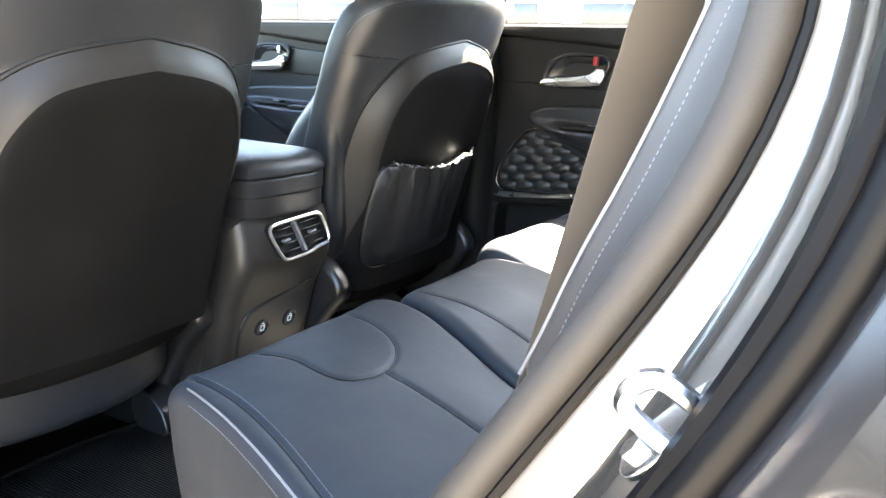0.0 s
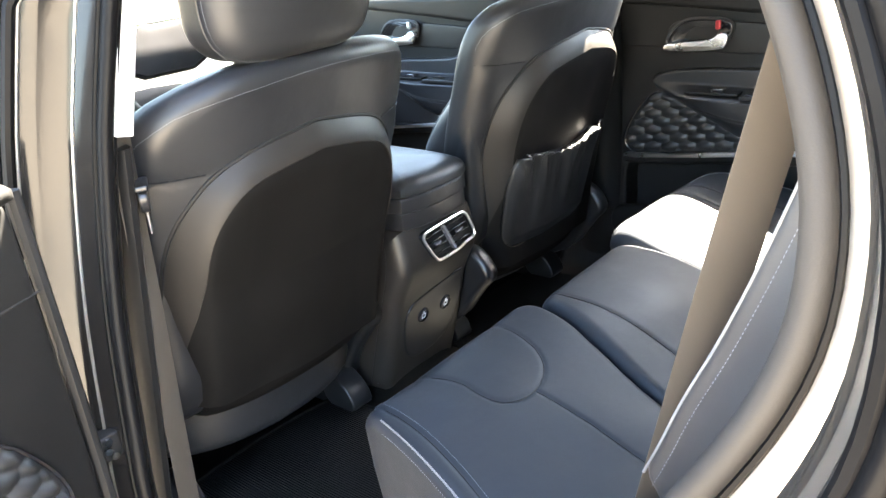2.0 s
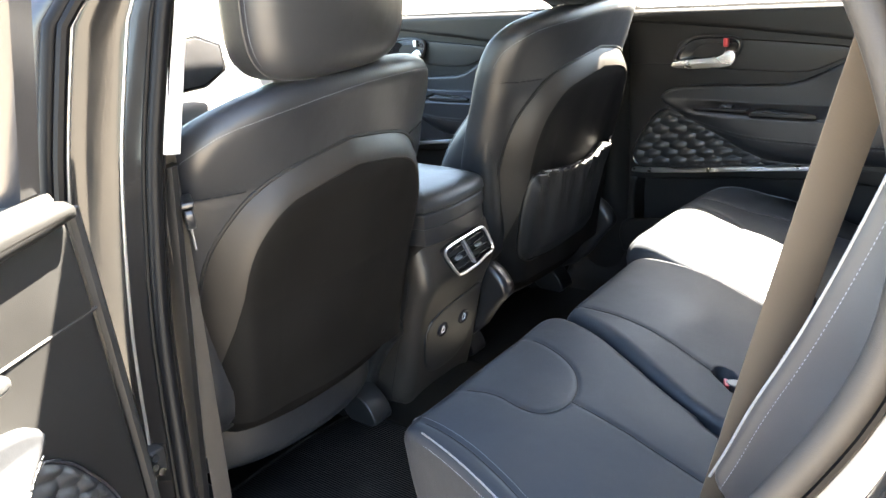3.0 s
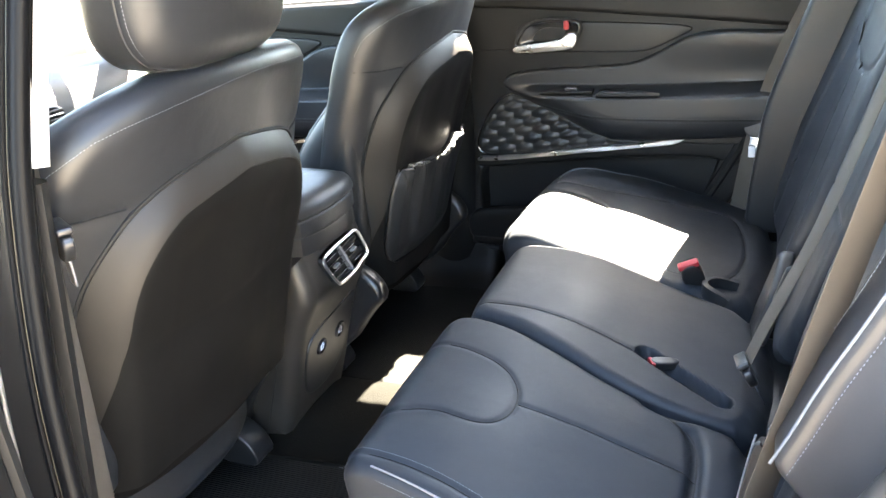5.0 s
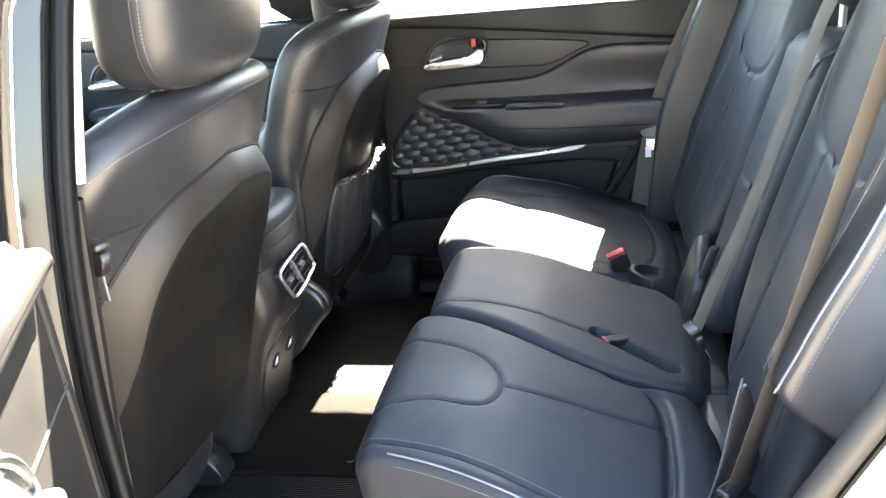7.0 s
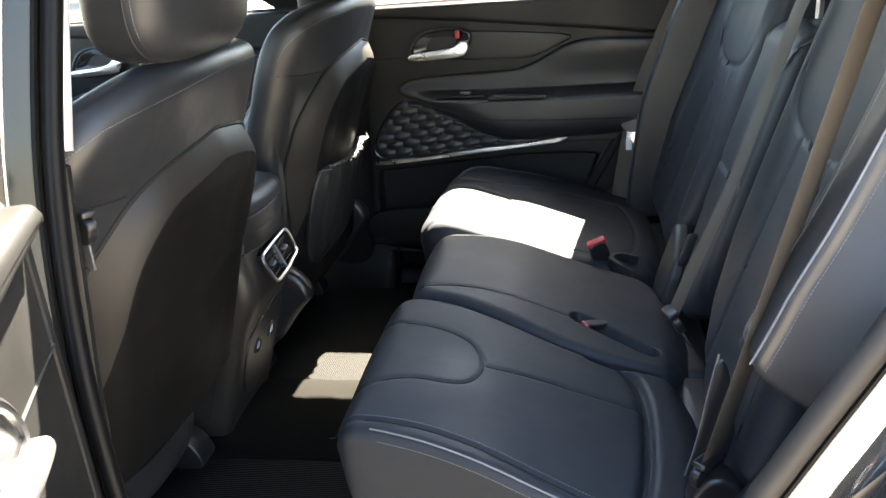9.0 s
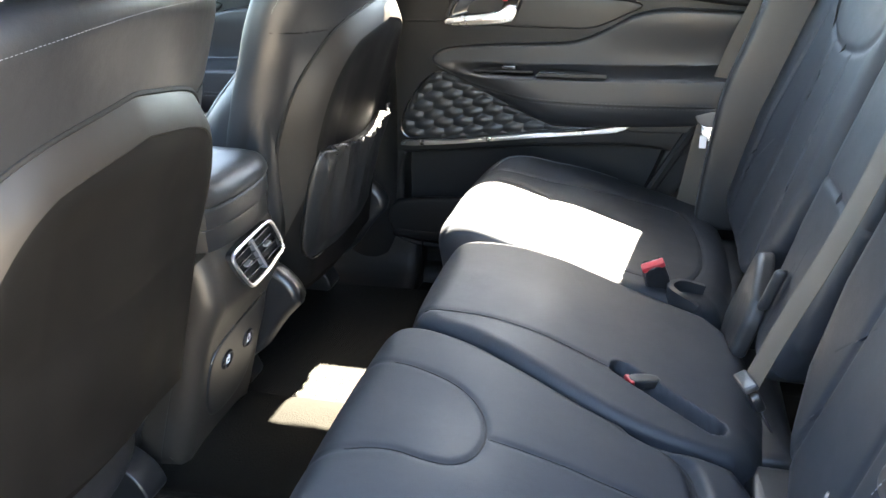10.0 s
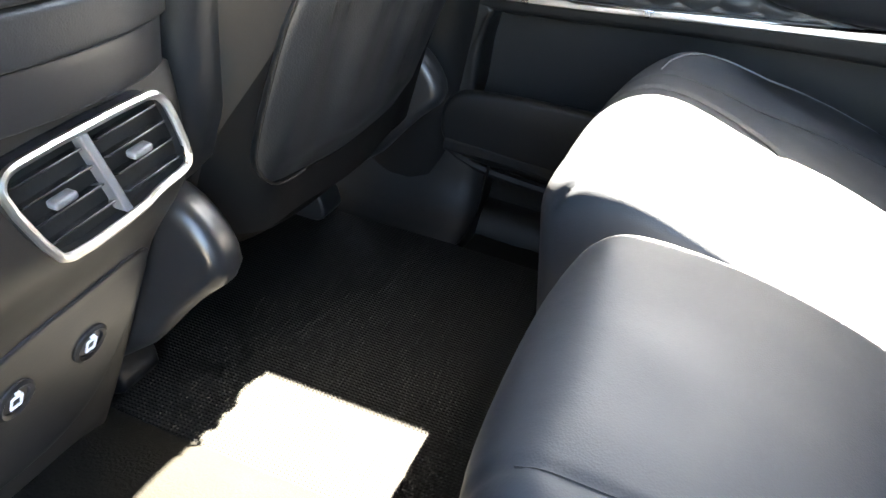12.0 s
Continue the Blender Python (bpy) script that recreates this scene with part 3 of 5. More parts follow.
# Unseen panes added, tinted dark to cut light on the seat backs.
part("rear_window", slab(lambda a, b: np.c_[a * (0.74 - 0.14 * b), -2.17 + 0.24 * b + 0.03 * a * a, 1.13 + 0.53 * b], np.linspace(-1, 1, 12), np.linspace(0, 1, 6)), DIM_GLASS, body, "rear window darkened to cut light from behind")
part("quarter_window", loft([np.array([(0.79, y, 1.16), (0.73, y, 1.38), (0.615, y, 1.64)]) for y in (-0.60, -1.0, -1.5, -2.02)]), DIM_GLASS, body, "rear quarter window darkened to cut light from behind")
part("windscreen_base", bevel_box((-0.74, 1.66, 1.120), (0.74, 1.71, 1.150), 0.006), RUBBER, body)
part("scuttle", bevel_box((-0.80, 1.72, 0.44), (0.80, 1.80, 1.04), 0.02), PLASTIC, body)
pane = part("windscreen", slab(lambda a, b: np.c_[a * (0.78 - 0.16 * b), 1.72 - 0.55 * b - 0.10 * a * a, 1.07 + 0.53 * b], np.linspace(-1, 1, 16), np.linspace(0, 1, 10)), GLASS, body, "clear windscreen")
pane.visible_shadow = False

# surroundings of the parking lot
far = thing("building", (24, 6, 0), "pale low buildings beyond the parking lot", "building")
for y0, y1, h in ((-30, -12, 5.5), (-12, 4, 4.0), (4, 17, 6.0), (17, 40, 4.5)):
    part("wall", bevel_box((22 + h * 0.3, y0, -0.1), (30, y1, h), 0.05), WALL, far)
    for i in range(int((y1 - y0) / 3.2)):
        part("window", bevel_box((21.93 + h * 0.3, y0 + 1.0 + i * 3.2, 1.2), (22.02 + h * 0.3, y0 + 2.6 + i * 3.2, 2.6), 0.02), SCREEN, far)


# ---- front seats ----
def back_y(z):
    """The rear face of a front backrest at a height."""
    return np.interp(z, [0.4, 0.5, 0.75, 0.94, 1.05, 1.14, 1.25, 1.32], [0.45, 0.445, 0.428, 0.405, 0.378, 0.352, 0.314, 0.292])


def both(half):
    """A closed outline from its right half, from bottom to top."""
    return half + [(-x, z) for x, z in reversed(half)]


def smooth_step(t):
    t = np.clip(t, 0, 1)
    return t * t * (3 - 2 * t)


def front_seat(cx, shift, pocket, lift, foot, upright, label):
    seat = thing("front_seat", (cx, 0.7, 0.47), label, "car seat", "front seats")
    # Driver's outer shoulder is lowered to fit the camera's view.
    shoulder_drop = 0.0 if pocket else 0.018
    crown = lambda dx: 0.058 * (np.abs(dx / 0.25) ** 2.5 - 0.16)

    def place(v):
        v = v.copy()
        dx, z = v[:, 0].copy(), v[:, 2].copy()
        v[:, 1] += back_y(z) + crown(dx) + upright * np.clip(1.1 - z, 0, 1)
        v[:, 0] += cx + shift
        v[:, 2] += lift - shoulder_drop * smooth_step((-dx - 0.10) / 0.17) * smooth_step((z - 1.10) / 0.12)
        return v

    o = outline(both([(0.0, foot), (0.195, foot), (0.238, foot + 0.07), (0.266, 0.86), (0.272, 1.00), (0.275, 1.14), (0.270, 1.205), (0.252, 1.243), (0.208, 1.268), (0.08, 1.280)]), 200, 2)
    local = axes(puff(o, 0.0, 0.080, 0.036, 0.030, 0.0, 0.0, arcs=7, caps=44), "xzy")
    cover = moved(local, place)
    mid, slim = cx + shift, 1.07
    panel_line = both([(x * slim, z) for x, z in ((0.0, foot + 0.03), (0.195, foot + 0.03), (0.208, foot + 0.04), (0.217, 0.86), (0.223, 0.98), (0.214, 1.045), (0.192, 1.095), (0.155, 1.138), (0.10, 1.160), (0.0, 1.176))])
    side_seam = [[(mid + s * 0.30, 1.142 + lift), (mid + s * 0.165 * slim, 1.136 + lift)] for s in (-1, 1)]
    top_seam = [(mid + x, z + lift - shoulder_drop * float(smooth_step((-x - 0.10) / 0.17))) for x, z in ((-0.272, 1.165), (-0.266, 1.205), (-0.246, 1.232), (-0.20, 1.252), (0, 1.263), (0.20, 1.252), (0.246, 1.232), (0.266, 1.205), (0.272, 1.165))]
    cover = seams(cover, side_seam, "xz", (0, -1, 0), depth=0.0035, width=0.004, swell=0.002, reach=0.04, limit=0.5)
    part("back_cover", cover, LEATHER, seat, "black leather backrest cover")
    for s in (-1, 1):
        seam = resample([(mid + s * 0.270, 1.144 + lift), (mid + s * 0.235, 1.139 + lift), (mid + s * 0.165 * slim, 1.136 + lift)], 24, False)
        part("side_seam", tube(drape(cover, seam, "xz", (0, -1, 0), 0.0006), 0.0012, 5), RUBBER, seat)
    part("top_stitching", thread(drape(cover, resample(chaikin(np.array(top_seam), 2, False)[3:-3] - (0, 0.006), 160, False), "xz", (0, -1, 0), 0.0012)), STITCH, seat, "pale double stitching")
    # hard back panel with a bevelled rim
    po = outline(panel_line, 130, 2)
    shell = axes(puff(po, -0.014, 0.03, 0.010, 0.004, 0.0, 0, arcs=5, caps=34), "xzy")
    arch = po[po[:, 1] > foot + 0.075]
    arch = np.roll(arch, -int(np.argmax(np.linalg.norm(arch - np.roll(arch, 1, 0), axis=1))), 0)
    d = distance_to(shell[0][:, (0, 2)], np.vstack([arch[:1] - (0, 0.1), arch, arch[-1:] - (0, 0.1)]))
    rim_face = lambda q: np.interp(q, [0, 0.003, 0.010, 0.02, 0.03, 0.04, 0.048, 0.056, 0.066, 0.09, 0.3], [0.009, -0.001, -0.007, -0.0140, -0.0200, -0.0240, -0.0258, -0.0266, -0.0270, -0.0270, -0.0270])
    face = rim_face(d)
    face += 0.0035 * np.exp(-((np.abs(shell[0][:, 0]) - 0.085) / 0.035) ** 2) * np.clip((d - 0.05) / 0.05, 0, 1)
    face -= 0.8 * np.clip(crown(shell[0][:, 0]), 0, 1) * smooth_step(d / 0.055)
    shell[0][:, 1] = np.where(shell[0][:, 1] < 0.012, face, shell[0][:, 1])
    shell = moved(shell, place)
    panel = part("back_panel", shell, PLASTIC_BACK, seat, "grained near-black plastic back panel")
    line = resample(arch, 150, False)
    t = np.gradient(line, axis=0)
    n = np.stack([-t[:, 1], t[:, 0]], 1) / np.linalg.norm(t, axis=1)[:, None]
    strips = []
    for step in (0.003, 0.006, 0.011, 0.017, 0.023, 0.029, 0.035, 0.041, 0.0425):
        wide = step * (0.12 + 0.88 * smooth_step((line[:, 1] - foot - 0.075) / 0.22))
        q = line + n * wide[:, None]
        y = rim_face(wide) - 0.8 * np.clip(crown(q[:, 0]), 0, 1) * smooth_step(wide / 0.055) - (0.0022 if step < 0.042 else 0.0)
        strips.append(place(np.c_[q[:, 0], y, q[:, 1]]))
    # Rim and panel are one plastic; the rim's light is in its colour.
    part("panel_rim", loft(strips), PLASTIC_LIT, panel, "bevelled panel rim, coloured lighter as if lit")
    for s in (-1, 1):
        wing = outline([(0.47, 0.70), (0.46, 0.95), (0.435, 1.06), (0.435, 1.125), (0.458, 1.138), (0.515, 1.07), (0.570, 1.012), (0.612, 0.945), (0.645, 0.85), (0.65, 0.70)], 80, 2)
        w0, w1 = sorted((cx + s * 0.15, cx + s * 0.240))
        part("side_wing", shifted(axes(puff(wing, w0, w1, 0.035, 0.035, caps=6), "yzx"), (0, 0, lift)), LEATHER, seat, "padded leather side wing")
        edge = path([(0.455, 1.134), (0.513, 1.070), (0.568, 1.012), (0.610, 0.945), (0.640, 0.86)], 30, 2)
        part("wing_piping", tube(np.c_[np.full(30, cx + s * 0.214), edge + (0.001, lift + 0.002)], 0.0018, 6), PIPING, seat, "pale piping")
    part("panel_joint", tube(moved((np.c_[po[:, 0], np.full(len(po), -0.001), po[:, 1]], []), place)[0], 0.0035, 6, True), RUBBER, seat)
    skirt = outline([(-0.222, foot + 0.060), (0.222, foot + 0.060), (0.205, foot + 0.0), (0.16, foot - 0.015), (-0.16, foot - 0.015), (-0.205, foot + 0.0)], 60, 2)
    part("lower_skirt", moved(axes(puff(skirt, -0.004, 0.04, 0.02, 0.01, caps=5), "xzy"), place), CARPET_SKIRT, seat, "dark grey felt lower skirt")
    # headrest on two posts
    hx = 0.004
    hr = outline(both([(0.0, 1.270), (0.10, 1.271), (0.142, 1.30), (0.152, 1.36), (0.148, 1.44), (0.12, 1.49), (0.06, 1.503)]), 90, 2)
    head = axes(puff(hr, 0.0, 0.105, 0.040, 0.045, 0.004, 0.012, arcs=7, caps=10, flat=0.8), "xzy")

    def place_head(v):
        v = v.copy()
        v[:, 0] += cx + hx
        v[:, 1] += 0.292 - (v[:, 2] - 1.27) * 0.14 + 0.9 * (v[:, 0] - cx - hx) ** 2
        v[:, 2] += lift + 0.004
        return v
    headg = moved(head, place_head)
    rest = part("headrest", headg, LEATHER, seat, "black leather headrest")

    def head_line(turn):
        k = np.array([1 - 0.040 * (1 - math.sin(turn)) / 0.150, 1 - 0.040 * (1 - math.sin(turn)) / 0.116])
        q = (hr - (0, 1.386)) * k + (0, 1.386)
        line = place_head(np.c_[q[:, 0], np.full(len(q), 0.040 * (1 - math.cos(turn))), q[:, 1]])
        hn = normals(*headg)
        at = np.argmin(((line[:, None] - headg[0][None]) ** 2).sum(2), 1)
        out = np.einsum("ij,ij->i", line - headg[0][at], hn[at])
        line = line - hn[at] * (out - 0.0008)[:, None]
        for _ in range(3):
            line = (np.roll(line, 1, 0) + 2 * line + np.roll(line, -1, 0)) / 4
        return line
    part("headrest_seam", tube(head_line(radians(80)), 0.0016, 6, True), LEATHER_SOFT, rest)
    part("headrest_stitching", thread(np.vstack([head_line(radians(68)), head_line(radians(68))[:1]])), STITCH, rest)
    for k in (-0.072, 0.092):
        part("post", tube([(cx + k, 0.352, 1.25 + lift), (cx + k, 0.342, 1.34 + lift)], 0.0058, 10), CHROME, seat, "chrome headrest post")
        part("post_collar", moved(axes(puff(outline([(-0.019, -0.012), (0.019, -0.012), (0.019, 0.012), (-0.019, 0.012)], 30, 2), 0, 0.016, 0.002, 0.004, caps=2), "xyz"), lambda v: v + (cx + k, 0.352, 1.269 + lift)), PLASTIC_SMOOTH, seat)
    # cushion, side covers and rails
    cu = outline([(-0.26, 0.50), (0.26, 0.50), (0.27, 0.98), (-0.27, 0.98)], 70, 3)
    part("seat_cushion", shifted(axes(puff(cu, 0.60, 0.80, 0.03, 0.06, 0, 0.0, caps=6), "xyz"), (cx, 0, 0)), LEATHER, seat)
    for k in (-1, 1):
        back = 0.0 if pocket else 0.09
        sc = outline([(0.510 + back, 0.572), (0.445 + back, 0.662), (0.416 + back, 0.686), (0.416 + back, 0.714), (0.455 + back, 0.758), (0.51 + back, 0.762), (0.64, 0.72), (0.98, 0.70), (0.98, 0.55), (0.60, 0.53)], 80, 1)
        lo, hi = sorted((cx + k * 0.225, cx + k * 0.268))
        part("side_cover", axes(puff(sc, lo, hi, 0.016, 0.016, caps=4), "yzx"), PLASTIC_SMOOTH, seat, "black plastic seat side cover")
        rail = bevel_box((cx + k * 0.21 - 0.022, 0.60, 0.478), (cx + k * 0.21 + 0.022, 1.12, 0.555), 0.006)
        part("seat_rail", rail, RUBBER, seat)
        cap = outline([(0.545, 0.482), (0.558, 0.53), (0.60, 0.562), (0.645, 0.562), (0.645, 0.482)], 30, 2)
        part("rail_cap", axes(puff(cap, cx + k * 0.21 - 0.028, cx + k * 0.21 + 0.028, 0.005, 0.005, caps=2), "yzx"), PLASTIC_SMOOTH, seat, "black rail end cap")
    part("rail_edge", tube(path([(cx + 0.236, 0.655, 0.545), (cx + 0.232, 0.60, 0.52), (cx + 0.222, 0.556, 0.487)], 12, 2), 0.0022, 6), STEEL, seat)
    if pocket:
        po2 = outline([(-0.196, 0.730), (-0.204, 0.76), (-0.201, 0.90), (-0.181, 0.935), (-0.076, 0.915), (0.034, 0.914), (0.133, 0.938), (0.140, 0.86), (0.138, 0.75), (0.126, 0.715), (-0.016, 0.706), (-0.166, 0.708)], 120, 1)

        def on_panel(v):
            v = v.copy()
            v[:, 1] -= 0.8 * np.clip(crown(v[:, 0]), 0, 1) * smooth_step((0.238 - np.abs(v[:, 0])) / 0.055)
            return place(v)
        g = axes(puff(po2, -0.0345, -0.018, 0.004, 0.003, 0.0, 0, arcs=4, caps=40), "xzy")
        v = g[0].copy()
        dx, up = v[:, 0], v[:, 2]
        near_hem = np.clip((up - 0.845) / 0.08, 0, 1) ** 1.5
        long_fold = np.clip((up - 0.72) / 0.12, 0, 1)
        gather = 0.0050 * np.sin((dx + 0.35 * (up - 0.92)) * 150 + 2.0 * np.sin(dx * 37)) + 0.0022 * np.sin(dx * 330 + up * 40)
        drop = 0.0034 * np.sin(dx * 62 + 0.8) + 0.0016 * np.sin(dx * 121 + up * 9)
        belly = 0.012 * np.clip((up - 0.74) / 0.20, 0, 1) ** 1.4
        border = [(-0.185, 0.935), (-0.203, 0.90), (-0.204, 0.76), (-0.190, 0.722), (-0.16, 0.708), (-0.016, 0.706), (0.126, 0.715), (0.138, 0.75), (0.140, 0.86), (0.134, 0.938)]
        sewn = smooth_step(distance_to(v[:, (0, 2)], border) / 0.03)
        v[:, 1] -= np.where(g[0][:, 1] < -0.026, (belly + (gather + 0.003) * near_hem + drop * long_fold) * (0.25 + 0.75 * sewn) - 0.008 * (1 - sewn), 0.3 * belly)
        bag = part("net_pocket", moved((v, g[1]), on_panel), LEATHER_SOFT, seat, "gathered black leather map pocket")
        el = path([(-0.181, 0.936), (-0.116, 0.922), (-0.016, 0.912), (0.068, 0.918), (0.135, 0.941)], 110, 2)
        k = np.arange(110)
        w = np.c_[el[:, 0], -0.0480 - 0.0035 * np.sin(el[:, 0] * 150 + 2.0 * np.sin(el[:, 0] * 37)), el[:, 1] + 0.0016 * np.sin(k * 0.9) + 0.001 * np.sin(k * 2.3)]
        part("gathered_hem", tube(on_panel(w), 0.0026 + 0.0007 * np.sin(k * 1.4), 7), LEATHER_SOFT, bag, "elastic gathered hem")
        welt = path([(-0.186, 0.930), (-0.203, 0.895), (-0.205, 0.76), (-0.198, 0.730), (-0.166, 0.7075), (-0.12, 0.7070)], 60, 2)
        part("edge_welt", tube(on_panel(np.c_[welt[:, 0], np.full(60, -0.0275), welt[:, 1]]), 0.0013, 6), PLASTIC_LIT, bag, "thin sewn edge")
    return seat




front_seat(-0.385, 0.016, False, 0.0, 0.70, 0.14, "black leather driver seat with plain plastic back panel and headrest")
front_seat(0.385, 0.028, True, 0.012, 0.63, 0.09, "black leather passenger seat with a gathered map pocket behind")


# ---- rear bench ----
def cushion_drop(y):
    bend = lambda q: np.interp(q, [-0.40, -0.30, -0.17, 0.0, 0.10, 0.16, 0.22], [-0.105, -0.085, -0.052, -0.002, 0.004, 0.0, -0.012])
    return sum(w * bend(y + s) for s, w in ((-0.06, 0.08), (-0.045, 0.12), (-0.03, 0.13), (-0.015, 0.15), (0.0, 0.04), (0.015, 0.15), (0.03, 0.13), (0.045, 0.12), (0.06, 0.08)))


LEFT, MIDDLE, RIGHT = (thing("rear_seat", (x, -0.15, 0.50), text, "car seat", "rear seats") for x, text in (
    (-0.35, "black leather outer rear seat with pale piping beside the open door"),
    (0.0, "black leather middle rear seat with a fold-down backrest"),
    (0.42, "black leather outer rear seat with its cushion in bright sun")))


def rear_cushion(seat, o, r_top, lines, top=0.803, soft=0.0012, deep=0.002, well=None, rise=0.0, crease=None):
    g = puff(o, 0.515, top, 0.02, r_top, 0, 0.0, arcs=10, caps=84, blur=140)
    v = g[0].copy()
    if well is not None:
        d = distance_to(v[:, :2], well)
        v[:, 2] -= np.where(v[:, 2] > 0.74, 0.024 * (1 - smooth_step((d - 0.011) / 0.009)), 0)
    k = np.clip((v[:, 2] - 0.55) / 0.2, 0, 1)
    v[:, 2] += cushion_drop(v[:, 1]) * k
    v[:, 1] -= 0.035 * np.clip((0.74 - v[:, 2]) / 0.2, 0, 1) * np.clip((v[:, 1] - 0.05) / 0.1, 0, 1)
    v[:, 2] += rise * k * smooth_step((v[:, 1] - 0.02) / 0.12)
    g = seams((v, g[1]), lines, "xy", (0, 0.25, 1), depth=deep, width=0.0046, swell=soft, reach=0.04, limit=0.1)
    if crease is not None:
        g = seams(g, [crease], "xy", (0, 0.25, 1), depth=0.010, width=0.009, swell=0.0, limit=0.1)
    pad = part("seat_cushion", g, LEATHER_TOP, seat, "black leather seat cushion with sewn seams")
    for line in lines:
        p = resample(np.array(line, float), 90, False)
        p = p[inside(p, (o - o.mean(0)) * 0.97 + o.mean(0)) & (p[:, 1] < 0.135)]
        if len(p) > 8:
            part("seam", tube(drape(g, p, "xy", (0, 0.1, 1), 0.0002), 0.0008, 5), RUBBER, pad)
    return pad, g


def radii(o, front, inner, outer, rear, side):
    """Rim radius for each outline point, by the way its outline faces there."""
    t = np.roll(o, -1, 0) - np.roll(o, 1, 0)
    t /= np.linalg.norm(t, axis=1)[:, None]
    n = np.stack([t[:, 1], -t[:, 0]], 1) * 1.0
    wf, wr = np.clip(n[:, 1], 0, 1) ** 2, np.clip(-n[:, 1], 0, 1) ** 2
    wi, wo = np.clip(side * n[:, 0], 0, 1) ** 2, np.clip(-side * n[:, 0], 0, 1) ** 2
    r = wf * front + wr * rear + wi * inner + wo * outer
    for _ in range(20):
        r = (np.roll(r, 1) + r + np.roll(r, -1)) / 3
    return r


# left cushion
lo_ = outline([(-0.108, 0.135), (-0.128, 0.06), (-0.172, -0.03), (-0.208, -0.12), (-0.226, -0.21), (-0.226, -0.33), (-0.60, -0.33), (-0.625, -0.25), (-0.605, -0.17), (-0.560, -0.02), (-0.538, 0.06), (-0.522, 0.125), (-0.510, 0.166), (-0.475, 0.182), (-0.25, 0.187), (-0.16, 0.186), (-0.118, 0.170)], 360, 2)
L_TAB = [(-0.195, 0.24), (-0.205, 0.15), (-0.215, 0.10), (-0.25, 0.03), (-0.295, -0.004), (-0.345, -0.012), (-0.385, 0.005), (-0.392, 0.04), (-0.378, 0.09), (-0.398, 0.16), (-0.41, 0.24)]
L_PLEAT = [(-0.33, -0.012), (-0.33, -0.10), (-0.345, -0.245)]
L_REAR = [(-0.222, -0.17), (-0.236, -0.222), (-0.28, -0.243), (-0.38, -0.246), (-0.48, -0.240), (-0.545, -0.228)]
L_PIPE = [(-0.487, 0.20), (-0.490, 0.13), (-0.505, 0.057), (-0.530, -0.03), (-0.565, -0.134), (-0.60, -0.245)]
cl, gl = rear_cushion(LEFT, lo_, radii(lo_, 0.050, 0.014, 0.016, 0.05, 1), [chaikin(L_TAB, 2, False), L_PLEAT, chaikin(L_REAR, 2, False), chaikin(L_PIPE, 2, False)], crease=chaikin(L_REAR, 2, False))
RIM = np.array([(-0.520, 0.118), (-0.528, 0.09), (-0.537, 0.06), (-0.560, -0.02), (-0.604, -0.17), (-0.620, -0.245)])
rl = resample(chaikin(RIM, 2, False), 80, False)
rim = np.c_[rl[:, 0] + 0.004, rl[:, 1], 0.8045 + cushion_drop(rl[:, 1])]
part("piping", tube(chaikin(rim, 2, False), 0.0013, 7), PIPING, cl, "pale grey edge piping")
below = chaikin(np.vstack([rim + (-0.0065, 0, -0.0135)]), 2, False)
part("edge_stitching", thread(below), STITCH, cl)
part("seam_stitching", thread(drape(gl, resample(chaikin(L_PIPE, 2, False)[2:] + (0.008, 0), 140, False), "xy", (0, 0, 1), 0.0016)), STITCH, cl)

# middle cushion
mo_ = outline([(0.194, 0.140), (0.198, 0.09), (0.185, -0.03), (0.16, -0.15), (0.13, -0.34), (-0.216, -0.34), (-0.218, -0.20), (-0.200, -0.12), (-0.163, -0.03), (-0.119, 0.06), (-0.098, 0.120), (-0.082, 0.148), (-0.04, 0.162), (0.10, 0.166), (0.165, 0.160)], 300, 2)
M_SEAM = [(-0.060, 0.25), (-0.064, 0.14), (-0.068, 0.03), (-0.083, -0.06), (-0.104, -0.135)]
cm, gm = rear_cushion(MIDDLE, mo_, radii(mo_, 0.055, 0.018, 0.014, 0.05, 1), [chaikin(M_SEAM, 2, False)], top=0.806, soft=0.001, deep=0.002, well=[(-0.098, -0.150), (-0.130, -0.205), (-0.160, -0.262)])

# right cushion
ro_ = outline([(0.222, 0.170), (0.208, 0.11), (0.19, -0.03), (0.165, -0.15), (0.16, -0.33), (0.64, -0.33), (0.690, -0.25), (0.692, -0.10), (0.690, 0.04), (0.672, 0.12), (0.640, 0.172), (0.55, 0.200), (0.32, 0.208), (0.258, 0.200)], 340, 2)
R_TAB = [(0.36, 0.25), (0.345, 0.15), (0.35, 0.08), (0.37, 0.03), (0.41, 0.01), (0.45, 0.02), (0.475, 0.06), (0.48, 0.14), (0.49, 0.25)]
R_BOL = [(0.245, 0.25), (0.24, 0.13), (0.225, -0.02), (0.215, -0.13), (0.23, -0.22)]
R_OUT = [(0.535, 0.25), (0.535, 0.12), (0.55, -0.02), (0.575, -0.14), (0.590, -0.21), (0.57, -0.25), (0.42, -0.275), (0.30, -0.265), (0.24, -0.235)]
cr, gr = rear_cushion(RIGHT, ro_, radii(ro_, 0.06, 0.022, 0.03, 0.05, -1), [chaikin(R_TAB, 2, False), chaikin(R_BOL, 2, False), chaikin(R_OUT, 2, False)], soft=0.0015, deep=0.002, rise=0.020)

R_RIM = chaikin([(0.545, 0.150, 0.795), (0.60, 0.142, 0.796), (0.65, 0.10, 0.800), (0.672, 0.03, 0.800), (0.678, -0.10, 0.782)], 2, False)
